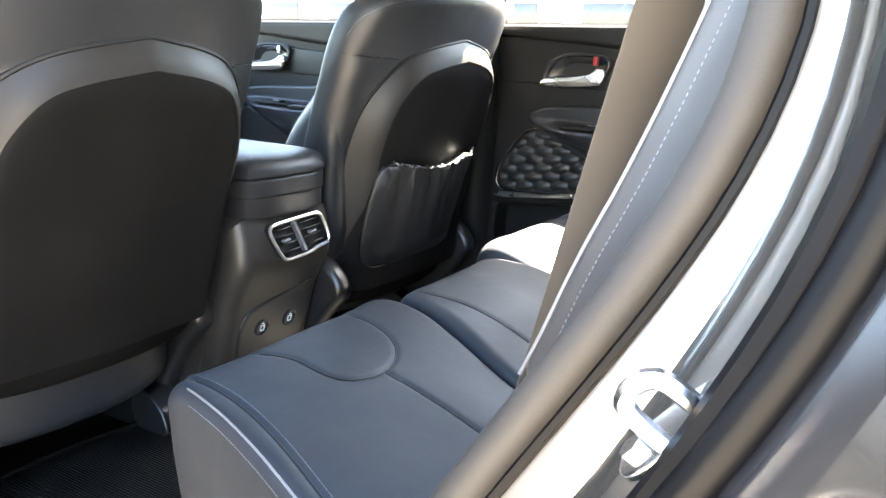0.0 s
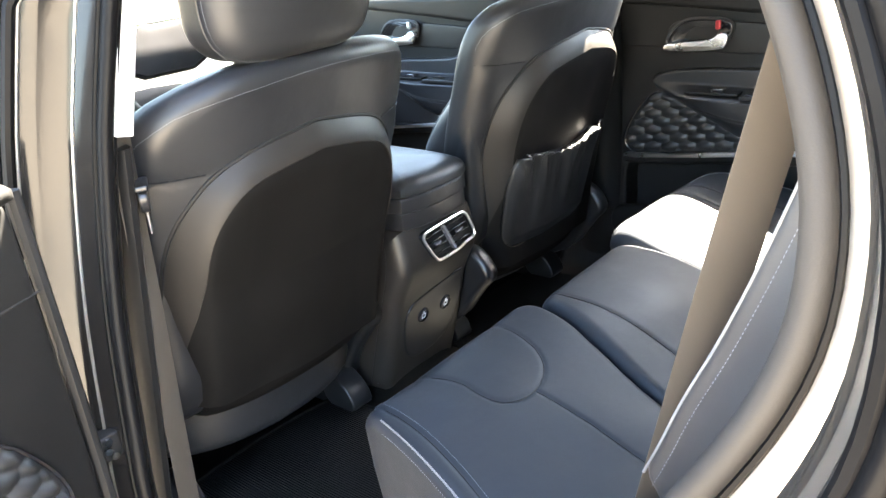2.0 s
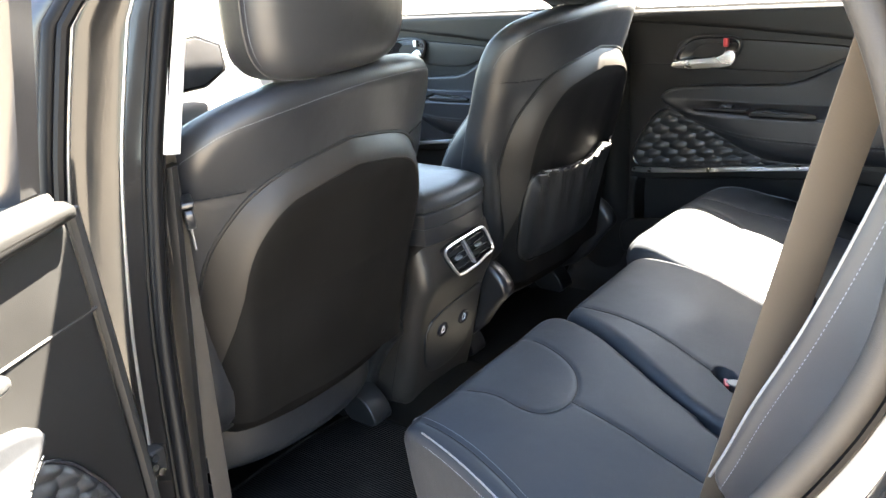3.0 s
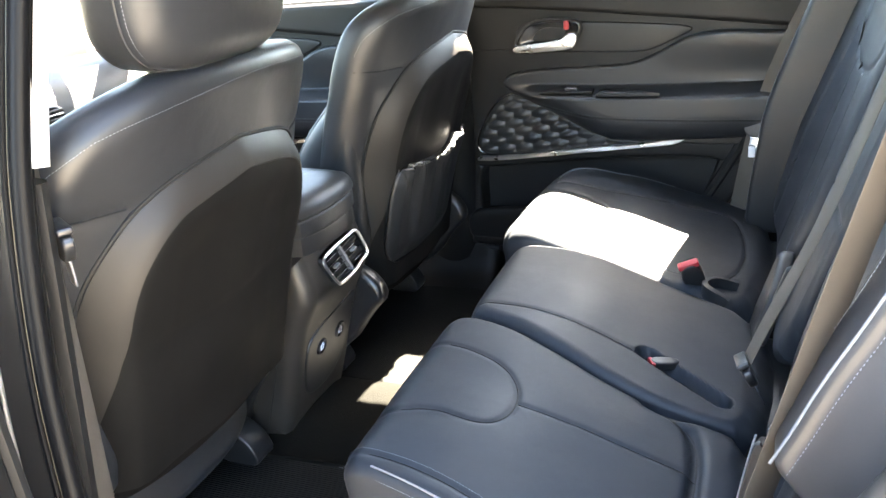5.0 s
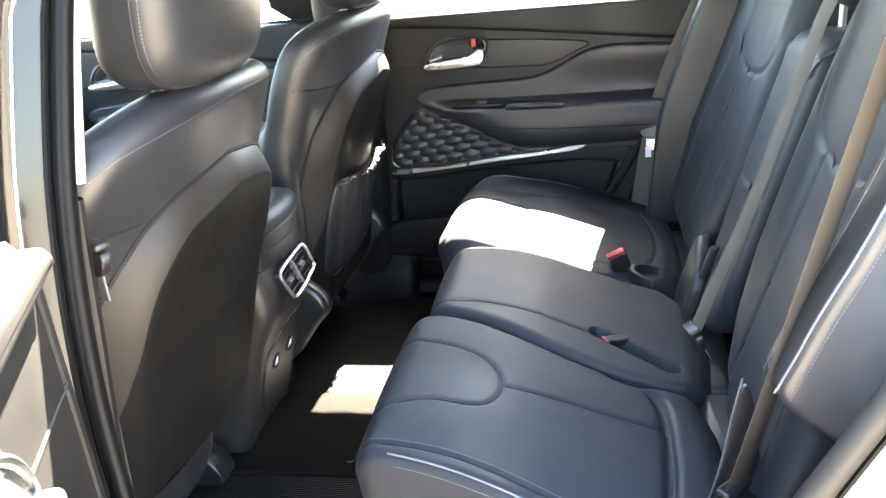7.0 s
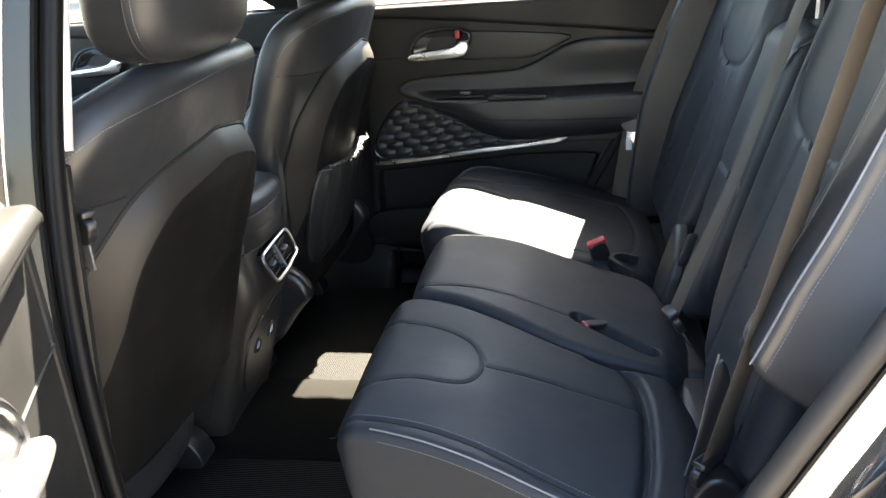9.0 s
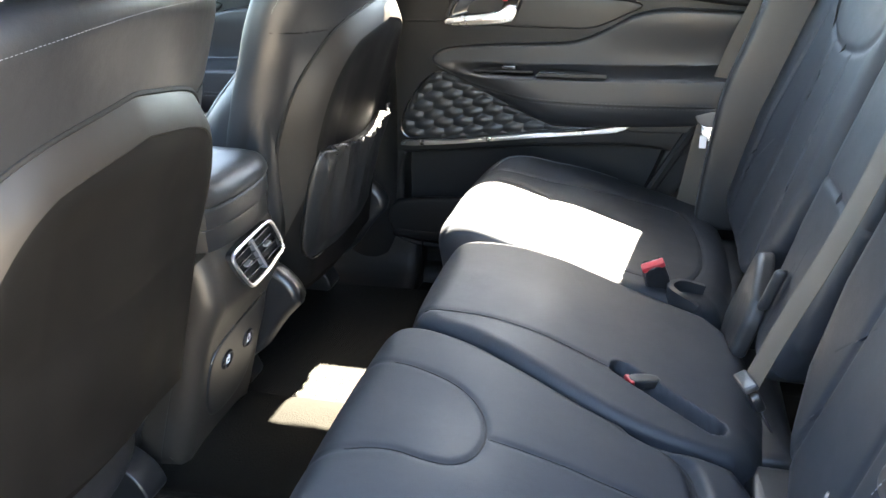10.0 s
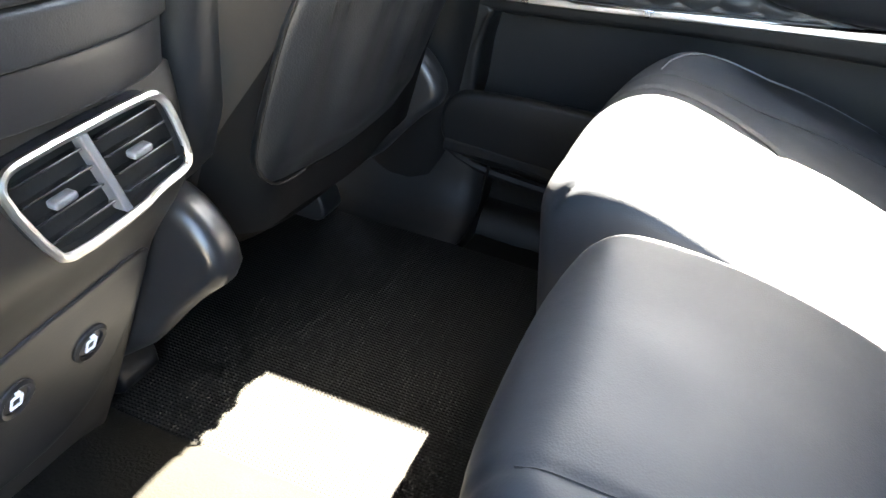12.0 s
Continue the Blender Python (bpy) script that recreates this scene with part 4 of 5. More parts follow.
part("piping", tube(drape(gr, resample(R_RIM[:, :2], 60, False), "xy", (0, 0, 1), 0.001), 0.0010, 6), PIPING, cr, "pale grey edge piping")


# ---- rear backrests ----
def rest_y(z):
    return -0.345 - (z - 0.8) * 0.30


def backrest(seat, o, lines, side=0.0):
    g = axes(puff(o, -0.12, 0.0, 0.03, 0.035, 0, 0.0, arcs=6, caps=84), "xzy")
    v = g[0].copy()
    v[:, 1] += rest_y(v[:, 2])
    if side:
        k = np.clip((side * v[:, 0] - 0.44) / 0.13, 0, 1)
        v[:, 1] += 0.030 * k * k * (3 - 2 * k) * np.interp(v[:, 2], [0.75, 0.95, 1.3], [0.6, 1, 0.4])
    g = seams((v, g[1]), lines, "xz", (0, 1, 0.2), depth=0.0035, width=0.006, swell=0.0015, reach=0.05, limit=0.1)
    return part("backrest", g, LEATHER_TOP, seat, "black leather backrest with sewn panels"), g


bl_o = outline([(-0.125, 0.72), (-0.60, 0.72), (-0.605, 0.95), (-0.60, 1.28), (-0.57, 1.335), (-0.17, 1.335), (-0.125, 1.29)], 330, 2)
U = lambda s: [(s * 0.165, 1.40), (s * 0.165, 1.20), (s * 0.18, 1.15), (s * 0.23, 1.122), (s * 0.33, 1.112), (s * 0.43, 1.122), (s * 0.47, 1.15), (s * 0.48, 1.20), (s * 0.48, 1.40)]
bl, gbl = backrest(LEFT, bl_o, [chaikin(U(-1), 2, False), [(-0.275, 1.115), (-0.262, 0.95), (-0.255, 0.70)], [(-0.40, 1.115), (-0.40, 0.9), (-0.41, 0.70)], [(-0.50, 1.15), (-0.52, 0.98), (-0.53, 0.70)]], -1)
bc_o = outline([(-0.115, 0.72), (0.135, 0.72), (0.135, 1.20), (0.11, 1.225), (-0.09, 1.225), (-0.115, 1.20)], 220, 2)
bc, gbc = backrest(MIDDLE, bc_o, [[(-0.2, 0.98), (0.2, 0.98)], [(-0.085, 1.3), (-0.085, 0.6)], [(0.105, 1.3), (0.105, 0.6)]])
br_o = outline([(0.145, 0.72), (0.62, 0.72), (0.625, 0.95), (0.615, 1.28), (0.59, 1.335), (0.18, 1.335), (0.145, 1.29)], 330, 2)
br, gbr = backrest(RIGHT, br_o, [chaikin(U(1), 2, False), [(0.275, 1.115), (0.262, 0.95), (0.255, 0.70)], [(0.40, 1.115), (0.40, 0.9), (0.41, 0.70)], [(0.50, 1.15), (0.52, 0.98), (0.53, 0.70)]], 1)
for seat, k, w in ((LEFT, -0.36, 0.13), (MIDDLE, 0.01, 0.105), (RIGHT, 0.37, 0.13)):
    z0 = 1.37 if abs(k) > 0.1 else 1.262
    o = outline(both([(0.0, z0), (w * 0.75, z0), (w, z0 + 0.03), (w * 0.96, z0 + 0.14), (w * 0.7, z0 + 0.17)]), 60, 2)
    pad = part("headrest", shifted(axes(puff(o, -0.095, 0.0, 0.03, 0.035, caps=6), "xzy"), (k, rest_y(z0) - 0.01, 0)), LEATHER, seat, "black leather rear headrest")
    for s in (-0.05, 0.05):
        part("post", tube([(k + s, rest_y(z0) - 0.05, z0 - 0.09), (k + s, rest_y(z0) - 0.05, z0 + 0.03)], 0.006, 8), CHROME, pad)

# padded rolls that close the joint between cushions and backrests
for seat, x0, x1 in ((LEFT, -0.575, -0.165), (MIDDLE, -0.160, 0.128), (RIGHT, 0.168, 0.575)):
    z1 = 0.781 + float(cushion_drop(np.array([-0.33]))[0])
    part("rear_pad", bevel_box((x0, -0.372, 0.62), (x1, -0.300, z1), 0.018), LEATHER, seat, "padded leather joint below the backrest")

# side bolsters beside the outer backrests
EDGE_LEFT = [(-0.326, 0.966), (-0.341, 1.00), (-0.360, 1.05), (-0.391, 1.115), (-0.426, 1.205), (-0.458, 1.30)]
EDGE_RIGHT = [(-0.264, 0.715), (-0.268, 0.78), (-0.280, 0.88), (-0.289, 0.96), (-0.304, 1.02), (-0.325, 1.08), (-0.348, 1.15), (-0.375, 1.22), (-0.41, 1.30)]
for seat, sd, line in ((LEFT, -1, EDGE_LEFT), (RIGHT, 1, EDGE_RIGHT)):
    edge = np.array(line)
    rear = [(-0.50, 1.335), (-0.62, 1.33), (-0.62, 0.90), (-0.46, 0.905), (-0.39, 0.925), (-0.345, 0.940)] if sd < 0 else [(-0.50, 1.335), (-0.62, 1.33), (-0.62, 0.72), (-0.30, 0.70)]
    o = outline([(y + 0.003, z) for y, z in line] + rear, 150, 2)
    lo, hi = sorted((sd * (0.545 if sd < 0 else 0.572), sd * 0.618))
    g = axes(puff(o, lo, hi, 0.010, 0.010, 0.004, 0.004, arcs=5, caps=14), "yzx")
    v = g[0].copy()
    lead = np.interp(v[:, 2], edge[:, 1], edge[:, 0])
    out = smooth_step((sd * v[:, 0] - 0.59) / 0.02)
    v[:, 0] += sd * out * np.clip(0.75 * (lead - 0.012 - v[:, 1]), 0, 0.085 if sd < 0 else 0.03)
    # The bolster by the open door gets its light as a paler leather.
    sb = part("side_bolster", (v, g[1]), LEATHER_LIT if sd < 0 else LEATHER, seat, "smooth black leather side bolster")
    e = resample(chaikin(edge, 2, False), 70, False)
    part("piping", tube(np.c_[np.full(70, sd * (0.613 if sd < 0 else 0.60)), e[:, 0] + 0.002, e[:, 1]], 0.0014, 7), PIPING, sb, "pale grey piping")
    part("stitching", thread(np.c_[np.full(70, sd * 0.6225), e[:, 0] - 0.011, e[:, 1] - 0.003]), STITCH, sb)
    part("inner_stitching", thread(np.c_[np.full(70, sd * 0.566), e[:, 0] + 0.0045, e[:, 1] + 0.001]), STITCH, sb)


# ---- doors ----
def smooth(t):
    t = np.clip(t, 0, 1)
    return t * t * (3 - 2 * t)


def car_door(label, hinge, xf, flip, group="car doors", window=True, quilted=True):
    """A car door, drawn as the closed right rear one and carried to its place by xf."""
    door = thing("car_door", hinge, label, "car door", group)

    def add(name, geo, mat, parent=None, text="", sm=True, angle=40):
        return part(name, moved(geo, xf), mat, parent or door, text, sm, angle, flip)

    def plate(pts, lo, hi, r=0.006, bulge=0.0, n=80, times=2, caps=6, arcs=4):
        return axes(puff(outline(pts, n, times), lo, hi, r, min(r, 0.006), bulge, 0, arcs, caps), "yzx")

    add("outer_skin", plate([(0.455, 0.50), (0.46, 1.205), (-0.50, 1.212), (-0.50, 1.12), (-0.40, 0.95), (-0.24, 0.72), (-0.15, 0.52)], 0.80, 0.90, 0.02, n=70), PAINT, text="dark metallic outer door skin")
    panel = add("trim_panel", plate([(0.447, 0.795), (0.447, 0.90), (0.440, 1.19), (0.436, 1.205), (0.40, 1.208), (-0.42, 1.214), (-0.455, 1.21), (-0.455, 1.10), (-0.36, 0.97), (-0.25, 0.80), (-0.17, 0.838), (0.10, 0.824), (0.36, 0.796)], 0.712, 0.800, 0.010, n=140, times=1), PLASTIC, text="black grained plastic inner door panel")
    cap = plate([(0.432, 1.206), (0.30, 1.198), (0.1, 1.180), (-0.17, 1.150), (-0.33, 1.131), (-0.455, 1.119), (-0.461, 1.128), (-0.462, 1.225), (-0.455, 1.234), (-0.2, 1.232), (0.2, 1.230), (0.40, 1.229), (0.428, 1.228), (0.434, 1.222), (0.434, 1.212)], 0.690, 0.79, 0.011, n=150, times=1)
    add("belt_cap", cap, PLASTIC, text="soft black window-sill trim")
    add("sill_seal", tube(path([(0.725, 0.43, 1.226), (0.725, 0.0, 1.230), (0.73, -0.45, 1.232)], 20), 0.009, 6), RUBBER)
    # satin insert beside the handle
    add("satin_insert", plate([(0.29, 1.165), (0.12, 1.158), (-0.02, 1.150), (-0.150, 1.137), (-0.085, 1.108), (-0.035, 1.085), (0.02, 1.083), (0.27, 1.092)], 0.7075, 0.73, 0.004, 0.001, n=110), TRIM_DARK, text="satin dark grey insert")
    # armrest pod with its ledge
    pod_o = outline([(0.325, 1.008), (0.312, 1.036), (0.24, 1.050), (0.05, 1.056), (0.0, 1.060), (-0.055, 1.083), (-0.14, 1.130), (-0.30, 1.124), (-0.45, 1.115), (-0.40, 1.03), (-0.345, 0.96), (-0.30, 0.905), (-0.24, 0.893), (-0.10, 0.884), (0.027, 0.878), (0.10, 0.899), (0.164, 0.934), (0.25, 0.974)], 170, 2)
    g = axes(puff(pod_o, 0.698, 0.74, 0.008, 0.004, 0, 0, 5, 96), "yzx")
    v = g[0].copy()
    y, z = v[:, 1], v[:, 2]
    ledge_at = lambda q: np.interp(q, [-0.4, -0.1, 0.1, 0.32], [1.006, 1.000, 1.000, 1.006])


    def bulge(y, z):
        """How far the padded rest stands out: flat ledge above, round flank below."""
        foot = np.interp(y, [-0.4, 0.0, 0.05, 0.10, 0.164, 0.25, 0.325], [0.886, 0.876, 0.880, 0.899, 0.934, 0.974, 1.008])
        flank = np.sqrt(np.clip(1 - (1 - np.clip((z - foot) / 0.075, 0, 1)) ** 2, 0, 1))
        return 0.060 * smooth((0.33 - y) / 0.12) * flank * smooth((ledge_at(y) + 0.014 - z) / 0.026)

    v[:, 0] -= np.where(v[:, 0] < 0.72, bulge(y, z), 0)
    v[:, 0] -= np.where(v[:, 0] < 0.72, 0.012 * smooth((z - 1.03) / 0.08) * smooth((-0.02 - y) / 0.1), 0)
    pod = add("armrest", (v, g[1]), LEATHER, text="black leather door armrest with stitched edge")
    st = np.array([(0.305, 1.004), (0.22, 0.977), (0.15, 0.961), (0.08, 0.949), (-0.09, 0.943), (-0.32, 0.945)])
    line = resample(chaikin(st, 2, False), 90, False)
    for dz in (0.0, -0.009):
        q = line + (0, dz)
        add("armrest_stitching", thread(np.c_[0.6972 - bulge(q[:, 0], q[:, 1]), q], 0.006, 0.003, 0.0007), STITCH_DARK, pod)
    q = line + (0, -0.0045)
    add("armrest_seam", tube(np.c_[0.6982 - bulge(q[:, 0], q[:, 1]), q], 0.0012, 5), RUBBER, pod)
    add("pull_cup", plate([(0.078, 1.0075), (-0.062, 1.0015), (-0.066, 0.992), (0.074, 0.998)], 0.6425, 0.70, 0.002, n=40, times=1, caps=2), GLOSS, pod, "black pull cup")
    add("pull_lip", bevel_box((0.6405, -0.066, 0.9955), (0.6445, 0.078, 1.0035), 0.0015), TRIM_DARK, pod)
    add("switch_plate", bevel_box((0.650, 0.088, 1.001), (0.690, 0.215, 1.0065), 0.002), PLASTIC, pod, "black window switch plate")
    add("window_switch", bevel_box((0.660, 0.125, 1.006), (0.682, 0.155, 1.0125), 0.002), PLASTIC_SMOOTH, pod)
    add("switch_mark", bevel_box((0.6615, 0.127, 1.0122), (0.664, 0.150, 1.0130), 0.0003, 1), CHROME, pod)
    # quilted speaker panel
    poly = chaikin([(0.322, 0.998), (0.397, 0.895), (0.402, 0.829), (0.29, 0.832), (0.06, 0.857), (-0.10, 0.872), (-0.03, 0.878), (0.03, 0.880), (0.10, 0.901), (0.164, 0.936), (0.25, 0.976)], 2)
    ys, zs = np.linspace(-0.11, 0.41, 209), np.linspace(0.82, 1.005, 75)
    a, b = np.meshgrid(ys, zs, indexing="ij")
    near2 = lambda p, q: (p - np.round(p)) ** 2 + 3.0 * (q - np.round(q)) ** 2
    ca, cb = a / 0.046, (b + 0.10 * a) / 0.042
    bubbles = np.clip(1 - np.minimum(near2(ca, cb), near2(ca + 0.5, cb + 0.5)) / 0.345, 0, 1) ** 0.85
    edge_d = distance_to(np.c_[a.ravel(), b.ravel()], np.vstack([poly, poly[:1]])).reshape(a.shape)
    h = (bubbles * 0.0085 if quilted else 0.006) * smooth(edge_d / 0.012)
    vv = np.c_[(0.711 - h).ravel(), a.ravel(), b.ravel()]
    keep = inside(vv[:, 1:], poly).reshape(a.shape)
    k = len(zs)
    ff = [(i * k + j, i * k + j + 1, (i + 1) * k + j + 1, (i + 1) * k + j) for i in range(len(ys) - 1) for j in range(k - 1) if keep[i, j] and keep[i + 1, j] and keep[i, j + 1] and keep[i + 1, j + 1]]
    used = sorted({i for q in ff for i in q})
    re = {o_: n_ for n_, o_ in enumerate(used)}
    add("quilted_panel", (vv[used], [tuple(re[i] for i in q) for q in ff]), LEATHER_SOFT, text="embossed black speaker panel" if quilted else "plain black speaker panel", angle=60)
    add("quilt_border", tube(np.c_[np.full(len(poly), 0.710), poly], 0.0028, 6, True), GLOSS)
    add("chrome_strip", plate([(0.400, 0.815), (0.402, 0.828), (0.36, 0.831), (0.295, 0.835), (0.28, 0.834), (0.06, 0.8612), (-0.072, 0.8755), (-0.10, 0.886), (-0.128, 0.887), (-0.10, 0.868), (-0.065, 0.8625), (0.06, 0.8500), (0.285, 0.8245)], 0.699, 0.72, 0.002, n=220, times=1, caps=2), CHROME, text="satin chrome trim strip")
    add("trim_strip_tail", plate([(-0.10, 0.889), (-0.30, 0.898), (-0.30, 0.872), (-0.10, 0.866)], 0.702, 0.72, 0.003, n=40, times=1, caps=2), TRIM_DARK)
    # map pocket
    add("pocket_back", plate([(0.44, 0.60), (0.44, 0.83), (-0.19, 0.87), (-0.28, 0.82), (-0.13, 0.60)], 0.778, 0.80, 0.004, n=60), RUBBER, text="deep black door pocket")
    add("pocket_front_frame", plate([(0.402, 0.66), (0.402, 0.77), (0.385, 0.806), (0.447, 0.806), (0.447, 0.60), (0.42, 0.60)], 0.712, 0.79, 0.008, n=70, times=1), PLASTIC)
    add("pocket_rear_frame", plate([(-0.30, 0.895), (-0.205, 0.86), (-0.165, 0.74), (-0.10, 0.60), (-0.14, 0.60), (-0.215, 0.72), (-0.285, 0.82), (-0.335, 0.90)], 0.713, 0.79, 0.008, n=70, times=1), PLASTIC)
    add("rear_weatherstrip", tube(path([(0.712, -0.07, 0.57), (0.712, -0.115, 0.64), (0.712, -0.168, 0.735), (0.712, -0.222, 0.83), (0.712, -0.280, 0.945), (0.712, -0.375, 1.10)], 40, 2), 0.012, 8), RUBBER, text="black rubber weatherstrip")
    add("pocket_floor", bevel_box((0.69, -0.13, 0.59), (0.79, 0.43, 0.612), 0.006), RUBBER)
    add("weatherstrip", tube(path([(0.722, 0.456, 1.21), (0.722, 0.462, 0.95), (0.722, 0.462, 0.66), (0.722, 0.44, 0.585), (0.722, 0.36, 0.557), (0.722, 0.0, 0.556), (0.722, -0.12, 0.57)], 50, 2), 0.0085, 8), RUBBER, text="black rubber weatherstrip")
    add("pocket_wall", plate([(0.438, 0.60), (0.442, 0.665), (0.40, 0.692), (0.05, 0.702), (-0.155, 0.722), (-0.10, 0.60), (0.0, 0.583), (0.38, 0.578)], 0.692, 0.712, 0.009, 0.004, n=110), PLASTIC, text="black plastic pocket wall")
    # release handle
    cup = [(0.285, 1.098), (0.278, 1.128), (0.252, 1.156), (0.22, 1.168), (0.135, 1.166), (0.116, 1.150), (0.134, 1.112), (0.165, 1.092)]
    co = outline(cup, 60, 3)
    add("handle_cup", axes(puff(co, 0.6985, 0.72, 0.006, 0.004, -0.012, 0, 3, 8), "yzx"), GLOSS, text="gloss black handle recess")
    add("handle_bezel", tube(np.c_[np.full(60, 0.6985), co], 0.0035, 6, True), PLASTIC_SMOOTH)
    add("handle_lever", axes(puff(outline([(0.284, 1.093), (0.286, 1.103), (0.278, 1.110), (0.20, 1.116), (0.165, 1.122), (0.150, 1.136), (0.132, 1.137), (0.125, 1.126), (0.130, 1.108), (0.145, 1.098), (0.20, 1.0935), (0.26, 1.091)], 80, 1), 0.681, 0.697, 0.0055, 0.004, 0.003, 0, 5, 6), "yzx"), CHROME, text="satin silver door release lever")
    add("lock_tab", bevel_box((0.689, 0.148, 1.143), (0.699, 0.160, 1.163), 0.003), RED if quilted else CHROME, text="red lock tab" if quilted else "")
    add("panel_joint", tube(path([(0.7135, 0.445, 1.098), (0.7125, 0.36, 1.0985), (0.711, 0.285, 1.0985)], 8, 1), 0.0022, 5), RUBBER)
    # window frame and pane
    fr = path([(0.765, 0.42, 1.20), (0.69, 0.405, 1.42), (0.63, 0.385, 1.585), (0.62, 0.33, 1.612), (0.615, 0.1, 1.620), (0.618, -0.2, 1.610), (0.635, -0.34, 1.56), (0.70, -0.43, 1.40), (0.76, -0.49, 1.23)], 60, 2)
    frame_ob = add("window_frame", sweep(fr, np.array([(-0.014, -0.02), (0.014, -0.02), (0.018, 0.0), (0.014, 0.02), (-0.014, 0.02), (-0.018, 0.0)]), up=(1, 0, 0.3)), GLOSS, text="black window frame")
    # Unseen panel added so that the sun patch ends where it should.
    add("frame_sun_stop", moved(axes(puff(outline([(-0.262, 1.230), (-0.274, 1.40), (-0.29, 1.60), (-0.50, 1.60), (-0.50, 1.230)], 60, 1), 0.0, 0.03, 0.004, 0.004, caps=3), "yzx"), lambda v: v + np.c_[0.735 - 0.36 * (v[:, 2] - 1.235), 0 * v[:, 0], 0 * v[:, 0]]), PLASTIC, frame_ob, "black panel added to cut the sun patch")
    if not window:
        return door
    lower = np.c_[np.full(20, 0.765), np.linspace(0.42, -0.48, 20), np.full(20, 1.225)]
    upper = np.c_[np.full(20, 0.622), np.linspace(0.385, -0.30, 20), 1.612 - 0.05 * np.clip((np.linspace(0, 1, 20) - 0.75) * 4, 0, 1) ** 2]
    glass = add("pane", loft([lower, lower * 0.5 + upper * 0.5 + (0.008, 0, 0), upper]), GLASS, text="clear side window")
    glass.visible_shadow = False
    return door


THETA = radians(67)


def open_left(v):
    x, y = -v[:, 0] + 0.80, v[:, 1] - 0.43
    return np.c_[-0.88 + x * math.cos(THETA) + y * math.sin(THETA), 0.358 - x * math.sin(THETA) + y * math.cos(THETA), v[:, 2]]


car_door("closed rear door with quilted panel and chrome strip", (0.80, 0.0, 0.5), lambda v: v, False)
car_door("closed front passenger door with armrest and silver handle", (0.80, 0.95, 0.5), lambda v: v + (0.0, 0.95, 0.0), False, quilted=False)
car_door("closed driver door beyond the driver seat", (-0.80, 0.95, 0.5), lambda v: v * (-1, 1, 1) + (0.0, 0.95, 0.0), True, quilted=False)
car_door("wide open rear door, window down, inner side in sunlight", (-0.80, 0.43, 0.5), open_left, True, window=False)

# ---- centre console ----
console = thing("centre_console", (0, 0.7, 0.47), "black centre console with padded lid, rear vents and sockets", "console")


def tail_y(z):
    return np.interp(z, [0.47, 0.56, 0.66, 0.715, 0.745, 0.775, 0.800, 0.86, 0.90], [0.545, 0.515, 0.486, 0.472, 0.458, 0.440, 0.430, 0.441, 0.452])


side = [(0.545, 0.47), (0.515, 0.56), (0.486, 0.66), (0.472, 0.715), (0.458, 0.745), (0.440, 0.775), (0.430, 0.80), (0.441, 0.86), (0.450, 0.886), (0.60, 0.890), (1.30, 0.86), (1.30, 0.47)]
part("console_body", axes(puff(outline(side, 120, 1), -0.122, 0.122, 0.032, 0.032, 0.0, 0.0, 7, 10, flat=0.9), "yzx"), PLASTIC_CONSOLE, console, "grained black console body")
for sd in (-1, 1):
    part("console_seam", tube(path([(sd * 0.1195, 0.505, 0.90), (sd * 0.121, 0.475, 0.85), (sd * 0.1215, 0.485, 0.78), (sd * 0.1215, 0.53, 0.66), (sd * 0.1215, 0.58, 0.50)], 30, 2), 0.0014, 5), PLASTIC_SMOOTH, console)
pad_o = lambda w, y0: outline([(-w, y0 + 0.03), (-w * 0.55, y0), (w * 0.55, y0), (w, y0 + 0.03), (w, 0.90), (-w, 0.90)], 90, 2)
part("lid_collar", puff(pad_o(0.118, 0.427), 0.880, 0.9150, 0.003, 0.002, caps=3), PLASTIC_SMOOTH, console, "smooth lid collar")
part("lid_base", puff(pad_o(0.1195, 0.423), 0.9155, 0.9475, 0.003, 0.006, caps=3), LEATHER, console)
lid = puff(pad_o(0.121, 0.420), 0.948, 0.986, 0.006, 0.042, 0, 0.004, arcs=7, caps=10, flat=0.75)
part("padded_lid", lid, LEATHER, console, "padded black leather armrest lid")
# vents
fo = outline([(-0.064, 0.851), (-0.061, 0.861), (-0.048, 0.865), (0.056, 0.870), (0.070, 0.868), (0.078, 0.857), (0.089, 0.822), (0.085, 0.812), (0.053, 0.809), (0.034, 0.803), (-0.028, 0.799), (-0.041, 0.805)], 90, 1)
on_tail = lambda v: v + np.c_[np.zeros(len(v)), tail_y(v[:, 2]), np.zeros(len(v))]
vent = part("vent_housing", moved(axes(puff(fo, -0.003, 0.02, 0.002, 0.002, 0, 0, 2, 6), "xzy"), on_tail), RUBBER, console, "black twin rear air vent")
part("vent_wall", loft([on_tail(np.c_[fo[:, 0], np.full(90, y), fo[:, 1]]) for y in (0.004, -0.012)], True), PLASTIC_SMOOTH, vent)
part("chrome_surround", tube(on_tail(np.c_[fo[:, 0], np.full(90, -0.0125), fo[:, 1]]), 0.0031, 8, True), CHROME, vent, "chrome vent surround")
part("divider", moved(bevel_box((-0.0035, -0.013, 0.806), (0.0035, 0.0, 0.866), 0.0015), lambda v: v + np.c_[0.012 - 0.38 * (v[:, 2] - 0.836), tail_y(v[:, 2]), 0 * v[:, 0]]), TAB, vent)
